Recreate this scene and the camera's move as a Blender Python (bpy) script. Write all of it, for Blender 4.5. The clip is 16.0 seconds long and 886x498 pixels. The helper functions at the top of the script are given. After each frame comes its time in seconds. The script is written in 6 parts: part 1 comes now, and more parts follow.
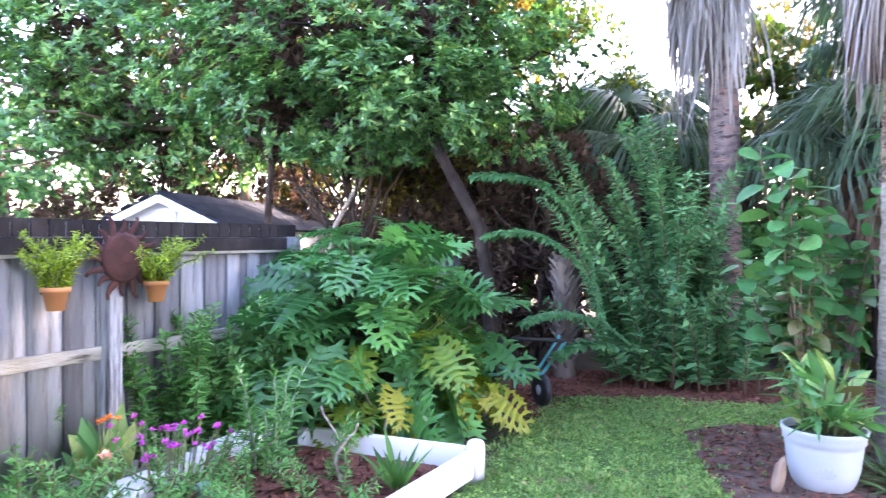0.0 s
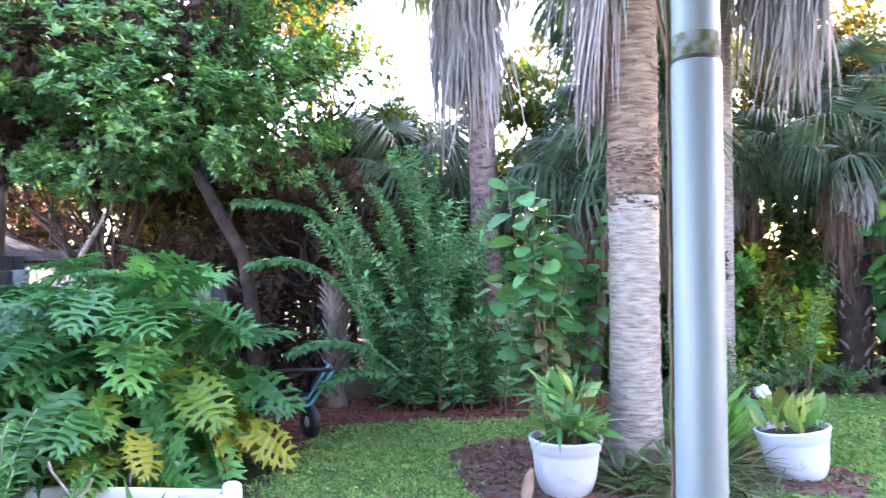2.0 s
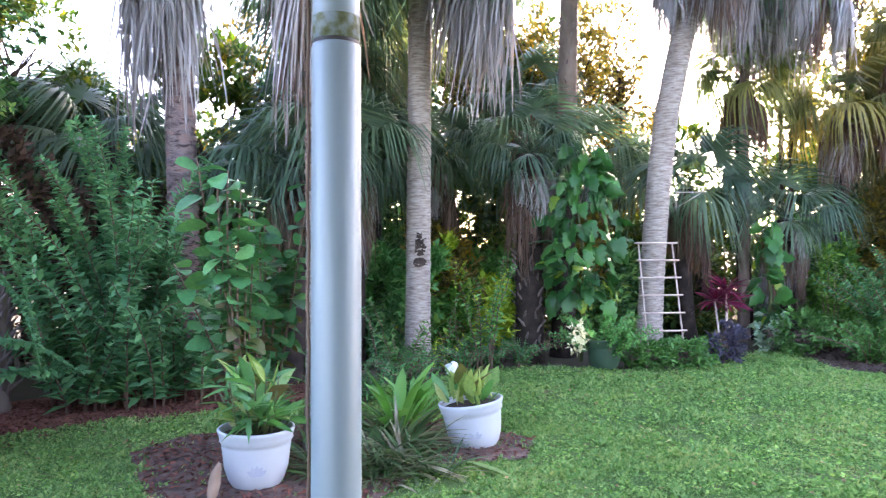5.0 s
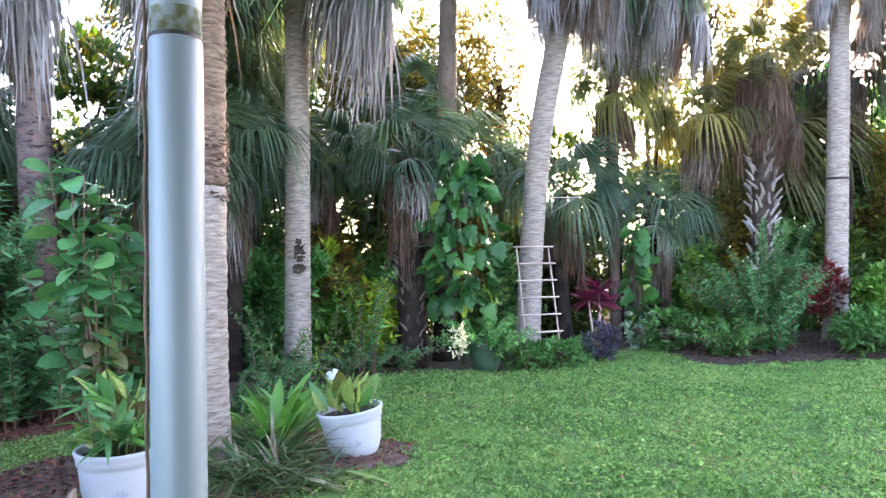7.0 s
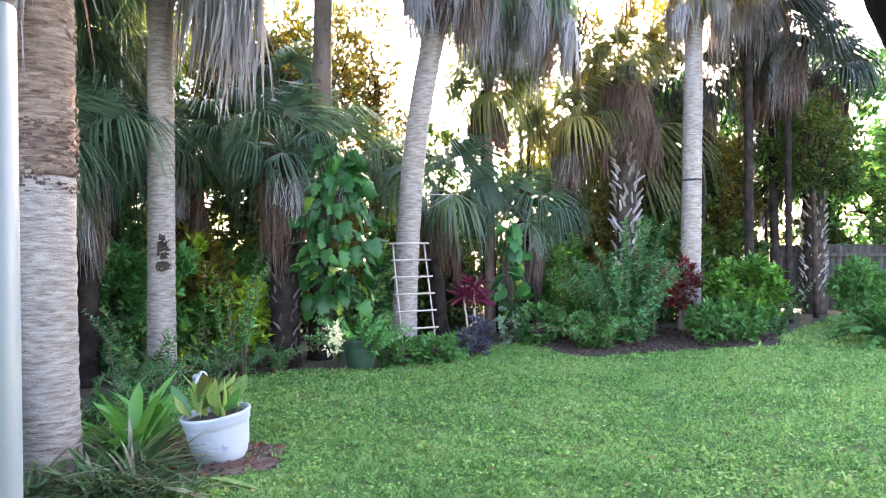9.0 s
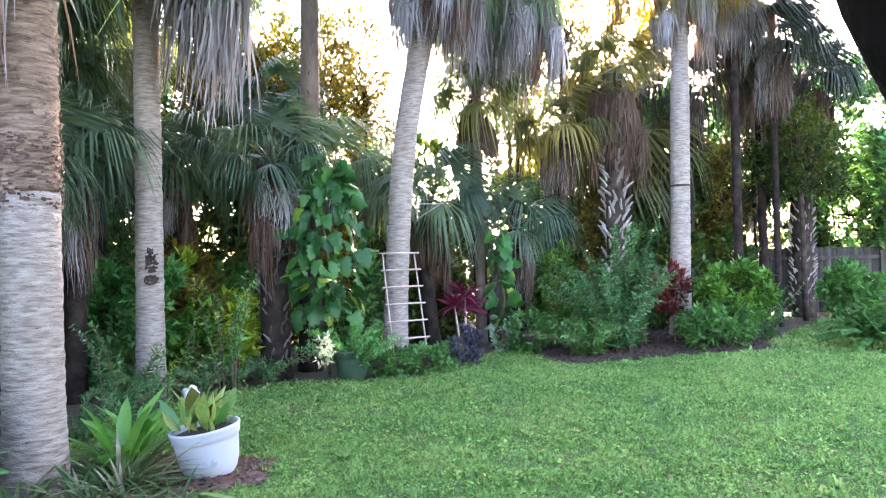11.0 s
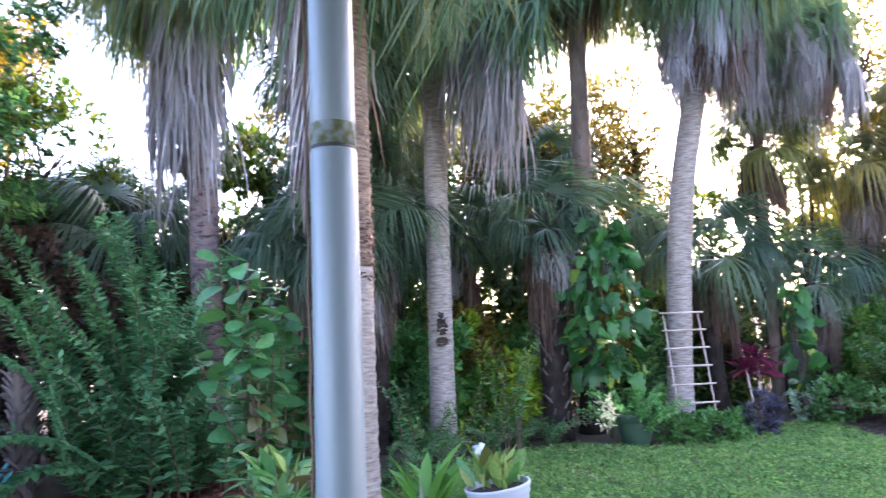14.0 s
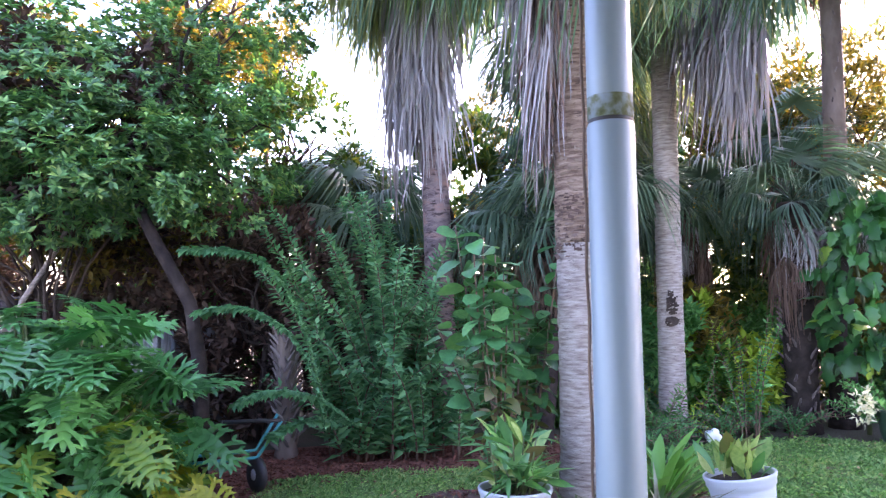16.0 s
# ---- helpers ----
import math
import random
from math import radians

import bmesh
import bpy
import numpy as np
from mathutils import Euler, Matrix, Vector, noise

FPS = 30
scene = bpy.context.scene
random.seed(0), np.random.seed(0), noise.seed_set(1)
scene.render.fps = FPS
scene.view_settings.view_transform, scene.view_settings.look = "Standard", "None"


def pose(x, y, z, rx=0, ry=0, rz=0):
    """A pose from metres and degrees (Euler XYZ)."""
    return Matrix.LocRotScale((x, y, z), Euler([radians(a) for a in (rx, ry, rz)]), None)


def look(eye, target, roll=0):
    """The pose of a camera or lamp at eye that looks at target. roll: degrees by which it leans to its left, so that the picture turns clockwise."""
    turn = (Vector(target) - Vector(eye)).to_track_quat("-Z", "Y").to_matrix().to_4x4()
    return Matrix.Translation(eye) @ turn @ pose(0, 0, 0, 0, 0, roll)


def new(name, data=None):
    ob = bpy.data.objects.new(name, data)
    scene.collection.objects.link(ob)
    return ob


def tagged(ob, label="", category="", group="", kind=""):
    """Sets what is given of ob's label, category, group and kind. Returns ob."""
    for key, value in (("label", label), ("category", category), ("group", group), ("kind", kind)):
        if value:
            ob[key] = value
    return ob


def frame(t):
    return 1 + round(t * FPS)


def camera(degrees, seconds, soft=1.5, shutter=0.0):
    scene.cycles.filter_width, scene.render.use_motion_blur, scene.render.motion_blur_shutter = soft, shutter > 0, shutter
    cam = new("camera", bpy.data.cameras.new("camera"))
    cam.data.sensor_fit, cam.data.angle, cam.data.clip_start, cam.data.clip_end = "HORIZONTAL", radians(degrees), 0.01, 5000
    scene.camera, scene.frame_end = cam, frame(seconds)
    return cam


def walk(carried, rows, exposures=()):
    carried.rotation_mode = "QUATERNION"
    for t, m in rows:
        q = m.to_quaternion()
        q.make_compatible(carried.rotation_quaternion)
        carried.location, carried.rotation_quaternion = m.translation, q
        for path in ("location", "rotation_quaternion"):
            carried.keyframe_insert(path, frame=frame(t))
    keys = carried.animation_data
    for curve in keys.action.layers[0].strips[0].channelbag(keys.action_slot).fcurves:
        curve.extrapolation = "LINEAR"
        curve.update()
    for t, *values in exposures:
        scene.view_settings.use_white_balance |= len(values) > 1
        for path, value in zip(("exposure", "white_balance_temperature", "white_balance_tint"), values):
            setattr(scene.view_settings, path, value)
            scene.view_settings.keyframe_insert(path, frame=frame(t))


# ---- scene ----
cam = camera(63.3, 16.0, soft=1.2, shutter=0.4)
ROWS = [
    (0.0, -0.000, -0.000, 1.608, -0.00, -1.02, -0.49),
    (0.5, 0.037, 0.007, 1.619, -4.79, -0.16, -0.55),
    (1.0, 0.076, 0.020, 1.625, -8.73, 1.11, -0.44),
    (1.5, 0.125, 0.015, 1.617, -12.70, 1.60, -0.02),
    (2.0, 0.179, 0.033, 1.624, -17.02, 1.06, 0.43),
    (2.5, 0.217, 0.022, 1.621, -21.14, 0.49, 0.33),
    (3.0, 0.249, 0.026, 1.624, -25.15, 0.52, -0.13),
    (3.5, 0.279, 0.018, 1.621, -28.29, 0.55, 0.12),
    (4.0, 0.293, 0.006, 1.615, -32.47, 0.47, -0.24),
    (4.5, 0.331, 0.022, 1.620, -36.16, 0.07, -0.19),
    (7.0, 0.443, 0.004, 1.626, -48.16, 0.18, 0.55),
    (7.5, 0.457, -0.002, 1.625, -50.60, 0.15, 0.66),
    (8.0, 0.477, 0.003, 1.629, -52.92, 0.27, 0.72),
    (8.5, 0.491, -0.001, 1.629, -55.47, 0.09, 0.52),
    (9.0, 0.518, 0.001, 1.618, -57.76, -0.14, 0.57),
    (11.5, 0.539, -0.030, 1.630, -58.32, 0.88, 1.64),
    (12.0, 0.495, -0.039, 1.652, -55.11, 2.68, 2.04),
    (12.5, 0.477, -0.039, 1.663, -52.01, 4.12, 2.35),
    (13.0, 0.458, -0.047, 1.665, -49.90, 4.82, 2.26),
    (13.5, 0.433, -0.033, 1.666, -43.03, 5.73, 2.08),
    (14.0, 0.398, -0.032, 1.662, -37.03, 5.89, 2.24),
    (14.5, 0.357, -0.024, 1.668, -31.25, 6.55, 1.81),
    (15.0, 0.323, -0.019, 1.661, -26.50, 5.61, 1.38),
    (15.5, 0.291, 0.000, 1.658, -22.43, 5.12, 0.82),
    (16.0, 0.266, 0.011, 1.654, -20.13, 4.50, 0.69),
]
EXPOSURES = [(0.0, 4.5, 6400, 40), (2.0, 4.44, 6400, 40), (4.5, 4.02, 6450, 37), (9.0, 4.02, 6600, 31), (11.5, 4.06, 6450, 32), (14.0, 3.76, 6100, 40), (16.0, 3.9, 6200, 46)]
walk(cam, [(t, pose(x, y, z, 90 + pitch, roll, yaw)) for t, x, y, z, yaw, pitch, roll in ROWS], exposures=EXPOSURES)

# ---- light: a low sun behind the trees, open sky over the lawn ----
SUN_AZ, SUN_EL = 71.0, 18.0      # degrees clockwise from +y, degrees over the horizon
world = bpy.data.worlds.new("sky")
scene.world = world
world.use_nodes = True
wn = world.node_tree.nodes
sky = wn.new("ShaderNodeTexSky")
sky.sky_type = "NISHITA"
sky.sun_disc = False
sky.sun_elevation, sky.sun_rotation = radians(SUN_EL), radians(SUN_AZ)
sky.air_density, sky.dust_density = 1.0, 2.0
wn["Background"].inputs["Strength"].default_value = 0.15
world.node_tree.links.new(sky.outputs[0], wn["Background"].inputs["Color"])
sun_data = bpy.data.lights.new("sun", "SUN")
sun_data.energy, sun_data.angle, sun_data.color = 3.2, radians(0.5), (1.0, 0.83, 0.6)
sun = new("sun", sun_data)
sd = Vector((math.sin(radians(SUN_AZ)) * math.cos(radians(SUN_EL)), math.cos(radians(SUN_AZ)) * math.cos(radians(SUN_EL)), math.sin(radians(SUN_EL))))
sun.matrix_world = look(sd * 60, (0, 0, 0))

rng = np.random.default_rng(11)


# ---- materials ----
def mat(name, colors, rough=0.7, scale=6.0, bump=0.0, bump_scale=40.0, leaf=0.0, vary="noise", stretch=(1, 1, 1), metal=0.0, coat=0.0, spots=None, spec=0.5):
    """Colours run along a ramp, driven by noise, by each island's or by each object's chance; leaf: how much light shines through."""
    m = bpy.data.materials.new(name)
    m.use_nodes = True
    n, l = m.node_tree.nodes, m.node_tree.links
    b = n["Principled BSDF"]
    b.inputs["Roughness"].default_value = rough
    b.inputs["Metallic"].default_value = metal
    b.inputs["Specular IOR Level"].default_value = spec
    b.inputs["Coat Weight"].default_value = coat
    co = n.new("ShaderNodeTexCoord")
    mp = n.new("ShaderNodeMapping")
    mp.inputs["Scale"].default_value = stretch
    l.new(co.outputs["Object"], mp.inputs["Vector"])
    nz = n.new("ShaderNodeTexNoise")
    nz.inputs["Scale"].default_value = scale
    nz.inputs["Detail"].default_value = 5.0
    l.new(mp.outputs[0], nz.inputs["Vector"])
    ramp = n.new("ShaderNodeValToRGB")
    el = ramp.color_ramp.elements
    while len(el) < len(colors):
        el.new(0.5)
    lo, hi = (0.3, 0.7) if vary == "noise" else (0.02, 0.98)
    for i, c in enumerate(colors):
        el[i].position = lo + (hi - lo) * i / max(1, len(colors) - 1)
        el[i].color = (*c, 1)
    src = nz.outputs["Fac"]
    if vary != "noise":
        if vary == "island":
            g = n.new("ShaderNodeNewGeometry")
            r = g.outputs["Random Per Island"]
        else:
            g = n.new("ShaderNodeObjectInfo")
            r = g.outputs["Random"]
        mx = n.new("ShaderNodeMath")
        mx.operation = "MULTIPLY_ADD"
        mx.inputs[1].default_value = 0.65
        l.new(r, mx.inputs[0])
        ms = n.new("ShaderNodeMath")
        ms.operation = "MULTIPLY_ADD"
        ms.inputs[1].default_value = 0.8
        ms.inputs[2].default_value = -0.22
        l.new(nz.outputs["Fac"], ms.inputs[0])
        l.new(ms.outputs[0], mx.inputs[2])
        src = mx.outputs[0]
    l.new(src, ramp.inputs["Fac"])
    col = ramp.outputs["Color"]
    if spots:
        sc, colour, amount = spots
        n2 = n.new("ShaderNodeTexNoise")
        n2.inputs["Scale"].default_value = sc
        n2.inputs["Detail"].default_value = 8.0
        n2.inputs["Roughness"].default_value = 0.65
        l.new(mp.outputs[0], n2.inputs["Vector"])
        r2 = n.new("ShaderNodeValToRGB")
        r2.color_ramp.elements[0].position, r2.color_ramp.elements[1].position = 1 - amount, 1 - amount + 0.1
        l.new(n2.outputs["Fac"], r2.inputs["Fac"])
        mix = n.new("ShaderNodeMix")
        mix.data_type = "RGBA"
        l.new(r2.outputs["Color"], mix.inputs["Factor"])
        l.new(col, mix.inputs["A"])
        mix.inputs["B"].default_value = (*colour, 1)
        col = mix.outputs["Result"]
    l.new(col, b.inputs["Base Color"])
    if bump:
        nb = n.new("ShaderNodeTexNoise")
        nb.inputs["Scale"].default_value = bump_scale
        nb.inputs["Detail"].default_value = 6.0
        l.new(mp.outputs[0], nb.inputs["Vector"])
        bp = n.new("ShaderNodeBump")
        bp.inputs["Strength"].default_value = bump
        bp.inputs["Distance"].default_value = 0.02
        l.new(nb.outputs["Fac"], bp.inputs["Height"])
        l.new(bp.outputs[0], b.inputs["Normal"])
    if leaf:
        tr = n.new("ShaderNodeBsdfTranslucent")
        hs = n.new("ShaderNodeHueSaturation")
        hs.inputs["Saturation"].default_value = 1.15
        hs.inputs["Value"].default_value = 1.5
        l.new(col, hs.inputs["Color"])
        l.new(hs.outputs[0], tr.inputs["Color"])
        ms = n.new("ShaderNodeMixShader")
        ms.inputs[0].default_value = leaf
        l.new(b.outputs[0], ms.inputs[1])
        l.new(tr.outputs[0], ms.inputs[2])
        l.new(ms.outputs[0], n["Material Output"].inputs["Surface"])
    return m


M = dict(
    tree_leaf=mat("tree_leaf", [(.016, .055, .02), (.045, .14, .045), (.12, .3, .085), (.38, .52, .14)], .42, 2.2, leaf=.3, vary="island"),
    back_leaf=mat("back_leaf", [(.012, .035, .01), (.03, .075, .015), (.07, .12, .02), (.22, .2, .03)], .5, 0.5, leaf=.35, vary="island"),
    # gold of the sun on and through the leaves, painted as leaf colour
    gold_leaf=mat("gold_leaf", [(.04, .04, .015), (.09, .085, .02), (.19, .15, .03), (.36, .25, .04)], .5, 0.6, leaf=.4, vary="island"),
    dead_leaf=mat("dead_leaf", [(.03, .02, .014), (.075, .045, .03), (.14, .085, .055)], .8, 1.0, leaf=.2, vary="island"),
    fern=mat("fern", [(.028, .115, .04), (.065, .21, .075), (.15, .33, .1)], .6, 1.0, spec=.3, leaf=.3, vary="island"),
    feather=mat("feather", [(.04, .15, .066), (.095, .27, .115), (.19, .4, .155)], .6, 1.0, spec=.3, leaf=.3, vary="island"),
    shrub=mat("shrub", [(.03, .1, .025), (.07, .2, .05), (.14, .32, .08)], .6, 1.0, spec=.3, leaf=.3, vary="island"),
    bed_green=mat("bed_green", [(.045, .17, .045), (.1, .31, .085), (.21, .45, .13)], .6, 1.0, spec=.3, leaf=.3, vary="island"),
    lime=mat("lime", [(.02, .075, .014), (.065, .19, .03), (.22, .38, .065)], .6, 1.0, spec=.3, leaf=.35, vary="island"),
    chartreuse=mat("chartreuse", [(.13, .25, .025), (.27, .4, .04), (.45, .55, .08)], .6, 1.0, spec=.3, leaf=.35, vary="island"),
    red_leaf=mat("red_leaf", [(.04, .03, .012), (.15, .015, .018), (.3, .05, .03)], .4, 1.0, leaf=.25, vary="island"),
    cordyline=mat("cordyline", [(.05, .01, .022), (.14, .012, .04), (.25, .04, .075)], .4, 1.0, leaf=.25, vary="island"),
    purple=mat("purple", [(.025, .025, .04), (.06, .055, .085), (.12, .11, .15)], .5, 1.0, leaf=.2, vary="island"),
    philo=mat("philo", [(.018, .095, .028), (.045, .18, .05), (.09, .29, .075), (.17, .4, .095)], .28, 2.0, leaf=.25, vary="object"),
    philo_old=mat("philo_old", [(.08, .2, .03), (.2, .28, .03), (.4, .35, .03)], .45, 5.0, leaf=.25, vary="object"),
    round_leaf=mat("round_leaf", [(.025, .11, .04), (.06, .21, .07), (.16, .36, .11)], .34, 5.0, leaf=.25, vary="object"),
    round_old=mat("round_old", [(.08, .14, .03), (.15, .14, .045), (.13, .08, .04)], .5, 5.0, leaf=.25, vary="object"),
    vine=mat("vine", [(.007, .045, .011), (.021, .1, .022), (.058, .2, .038)], .4, 1.0, leaf=.12, spec=.3, vary="object"),
    vine_yellow=mat("vine_yellow", [(.13, .26, .03), (.3, .38, .05)], .45, 3.0, leaf=.35, vary="object"),
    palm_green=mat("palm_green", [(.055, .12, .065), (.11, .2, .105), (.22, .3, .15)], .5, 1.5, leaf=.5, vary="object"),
    # lit copy of the frond green: sky shining through is painted in
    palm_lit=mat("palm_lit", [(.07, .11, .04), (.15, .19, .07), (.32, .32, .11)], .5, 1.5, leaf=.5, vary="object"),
    # frond green darkened in its colour for the palms standing in shade
    palm_shaded=mat("palm_shaded", [(.012, .022, .012), (.022, .038, .018), (.04, .05, .025)], .6, 1.5, leaf=.1, vary="object"),
    # golden tone of low sun behind the fronds, put into their colour
    palm_backlit=mat("palm_backlit", [(.06, .08, .03), (.13, .14, .04), (.3, .24, .06)], .5, 1.5, leaf=.35, vary="object"),
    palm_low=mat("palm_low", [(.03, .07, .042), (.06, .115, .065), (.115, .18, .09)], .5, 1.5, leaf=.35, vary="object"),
    # stronger yellow for the sunlit crown; the sunlight is in the colour
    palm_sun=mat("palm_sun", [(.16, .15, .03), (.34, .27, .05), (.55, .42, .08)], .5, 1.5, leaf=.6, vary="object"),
    palm_dead=mat("palm_dead", [(.13, .11, .1), (.28, .255, .24), (.48, .46, .45)], .8, 3.0, leaf=.12, vary="object"),
    palm_brown=mat("palm_brown", [(.06, .033, .02), (.12, .07, .045), (.21, .14, .1)], .8, 3.0, leaf=.15, vary="object"),
    bark_palm=mat("bark_palm", [(.2, .155, .125), (.34, .285, .24), (.47, .415, .355)], .9, 8.0, .8, 34, stretch=(1, 1, 6), spots=(17, (.09, .07, .058), .42)),
    bark_rough=mat("bark_rough", [(.12, .07, .045), (.25, .165, .11), (.36, .26, .185)], .9, 6.0, 1.0, 24, stretch=(1, 1, 8), spots=(9, (.07, .04, .028), .45)),
    bark_pink=mat("bark_pink", [(.11, .08, .075), (.21, .16, .15), (.28, .16, .13)], .9, 5.0, .9, 22, stretch=(1, 1, 2.5), spots=(9, (.06, .042, .038), .47), spec=.2),
    bark_dark=mat("bark_dark", [(.024, .017, .014), (.055, .04, .031), (.1, .075, .058)], .9, 5.0, .8, 20, spec=.2),
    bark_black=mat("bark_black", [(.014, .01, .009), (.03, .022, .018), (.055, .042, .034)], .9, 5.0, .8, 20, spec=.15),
    # near-black bark: the deep shade on these trunks is put into the colour
    bark_shaded=mat("bark_shaded", [(.004, .004, .005), (.008, .007, .007), (.014, .012, .012)], .95, 5.0, .8, 20, spec=.1),
    bark_brown=mat("bark_brown", [(.08, .055, .04), (.15, .11, .08), (.2, .15, .12)], .9, 5.0, .8, 20, stretch=(1, 1, .4)),
    bark_peel=mat("bark_peel", [(.05, .03, .022), (.1, .06, .045), (.24, .17, .13)], .95, 6.0, .8, 30, vary="object"),
    bark_tan=mat("bark_tan", [(.13, .085, .055), (.23, .16, .11), (.32, .24, .18)], .95, 6.0, .8, 30, vary="object"),
    boot=mat("boot", [(.2, .17, .14), (.34, .31, .28), (.5, .47, .44)], .9, 4.0, .5, 20, vary="object"),
    boot_brown=mat("boot_brown", [(.06, .043, .036), (.13, .1, .085), (.25, .205, .18)], .9, 4.0, .5, 20, vary="object"),
    stem=mat("stem", [(.06, .09, .03), (.12, .15, .05)], .6, 5.0),
    twig=mat("twig", [(.1, .06, .04), (.2, .13, .09)], .8, 5.0),
    fence=mat("fence", [(.09, .09, .095), (.23, .245, .26), (.45, .48, .51)], .9, 3.0, .6, 30, vary="object", stretch=(4, 4, .35), spots=(2.6, (.05, .042, .04), .47)),
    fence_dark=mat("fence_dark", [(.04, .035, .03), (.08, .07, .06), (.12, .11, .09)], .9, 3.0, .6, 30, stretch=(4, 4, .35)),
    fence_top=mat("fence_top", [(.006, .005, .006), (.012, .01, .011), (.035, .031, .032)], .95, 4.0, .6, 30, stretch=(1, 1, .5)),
    rail=mat("rail", [(.16, .16, .13), (.28, .28, .24), (.42, .41, .37)], .9, 4.0, .6, 30, stretch=(.5, .5, 3), spots=(5, (.05, .045, .04), .42)),
    vinyl=mat("vinyl", [(.78, .78, .76), (.84, .84, .83)], .4, 2.0, spots=(7, (.5, .48, .4), .3)),
    pot=mat("pot", [(.42, .45, .48), (.5, .53, .55)], .5, 3.0, .05, 60, spots=(9, (.45, .46, .45), .28)),
    relief=mat("relief", [(.34, .36, .42), (.4, .42, .47)], .6, 6.0),
    green_pot=mat("green_pot", [(.018, .05, .028), (.035, .08, .045)], .5, 3.0),
    terracotta=mat("terracotta", [(.5, .2, .08), (.6, .28, .12)], .8, 6.0, .1, 60),
    soil=mat("soil", [(.03, .02, .015), (.07, .045, .035)], .95, 20.0, .8, 60),
    bare=mat("bare", [(.045, .027, .02), (.095, .055, .04), (.16, .1, .075)], .95, 9.0, .8, 60),
    mulch=mat("mulch", [(.06, .022, .015), (.15, .05, .03), (.25, .09, .055)], .9, 30.0, .8, 60, vary="island"),
    mulch_dark=mat("mulch_dark", [(.028, .017, .013), (.065, .038, .028), (.13, .085, .065)], .9, 30.0, .8, 60, vary="island"),
    post=mat("post", [(.19, .255, .285), (.23, .295, .32)], .45, 2.0, .03, 60, stretch=(1, 1, .2), metal=.12, spots=(3, (.17, .22, .23), .4)),
    algae=mat("algae", [(.19, .25, .28), (.17, .22, .22), (.1, .12, .06), (.05, .07, .015)], .7, 42.0),
    dark=mat("dark", [(.012, .012, .014), (.03, .03, .03)], .6, 8.0),
    teal=mat("teal", [(.02, .22, .24), (.04, .32, .33)], .4, 6.0, metal=.0, spots=(8, (.2, .1, .05), .3)),
    rust=mat("rust", [(.03, .01, .01), (.05, .018, .016), (.08, .03, .025)], .95, 10.0, .4, 60),
    pale_wood=mat("pale_wood", [(.34, .25, .21), (.5, .4, .34)], .8, 5.0, .3, 40),
    roof=mat("roof", [(.014, .018, .025), (.04, .046, .056)], .95, 4.0, .3, 60, vary="object", spec=.1),
    white=mat("white", [(.74, .76, .78), (.8, .81, .82)], .6, 3.0),
    lawn=mat("lawn_earth", [(.05, .1, .03), (.08, .14, .045), (.13, .12, .055)], 1.0, 1.2, .6, 30, spec=.05),
    ground=mat("ground_earth", [(.035, .04, .02), (.06, .055, .03), (.09, .06, .04)], .95, 1.2, .6, 30),
    grass=mat("grass", [(.05, .115, .032), (.12, .25, .074), (.22, .37, .115), (.42, .43, .16)], .6, .9, leaf=.35, spec=.3, vary="island"),
    clover=mat("clover", [(.03, .11, .018), (.085, .24, .04), (.21, .4, .08), (.4, .55, .15)], .6, 1.0, leaf=.25, spec=.3, vary="island"),
    fallen=mat("fallen", [(.1, .06, .03), (.25, .16, .07), (.45, .36, .14)], .8, 1.0, leaf=.1, vary="island"),
    blade=mat("blade", [(.012, .04, .014), (.03, .09, .025), (.07, .14, .04), (.12, .1, .05), (.42, .42, .28)], .4, 2.0, leaf=.2, vary="island"),
    brom=mat("brom", [(.035, .13, .045), (.08, .24, .07), (.17, .36, .09)], .4, 3.0, leaf=.3, vary="object"),
    strap=mat("strap", [(.06, .2, .04), (.12, .33, .07), (.2, .43, .1)], .35, 3.0, leaf=.3, vary="object"),
    pale_leaf=mat("pale_leaf", [(.1, .22, .05), (.26, .36, .1), (.48, .5, .22)], .4, 9.0, leaf=.3, vary="object"),
    silver=mat("silver", [(.1, .2, .1), (.22, .34, .2), (.42, .5, .38)], .7, 5.0, leaf=.15, vary="island"),
    magenta=mat("magenta", [(.5, .06, .42), (.7, .15, .6)], .6, 8.0, leaf=.2),
    orange=mat("orange", [(.75, .2, .03), (.85, .35, .05)], .6, 8.0),
    peach=mat("peach", [(.85, .4, .28), (.9, .55, .42)], .6, 8.0),
    cream=mat("cream", [(.75, .7, .4), (.85, .82, .6)], .6, 8.0, leaf=.2, vary="island"),
    blue=mat("blue", [(.06, .24, .3), (.1, .32, .38)], .5, 8.0),
    tan_stone=mat("tan_stone", [(.2, .13, .09), (.32, .23, .17)], .85, 8.0, .3, 40),
    dry=mat("dry", [(.2, .16, .13), (.36, .31, .27)], .9, 12.0, .5, 60),
    stone=mat("stone", [(.5, .52, .54), (.68, .7, .72)], .8, 6.0, .3, 40),
)


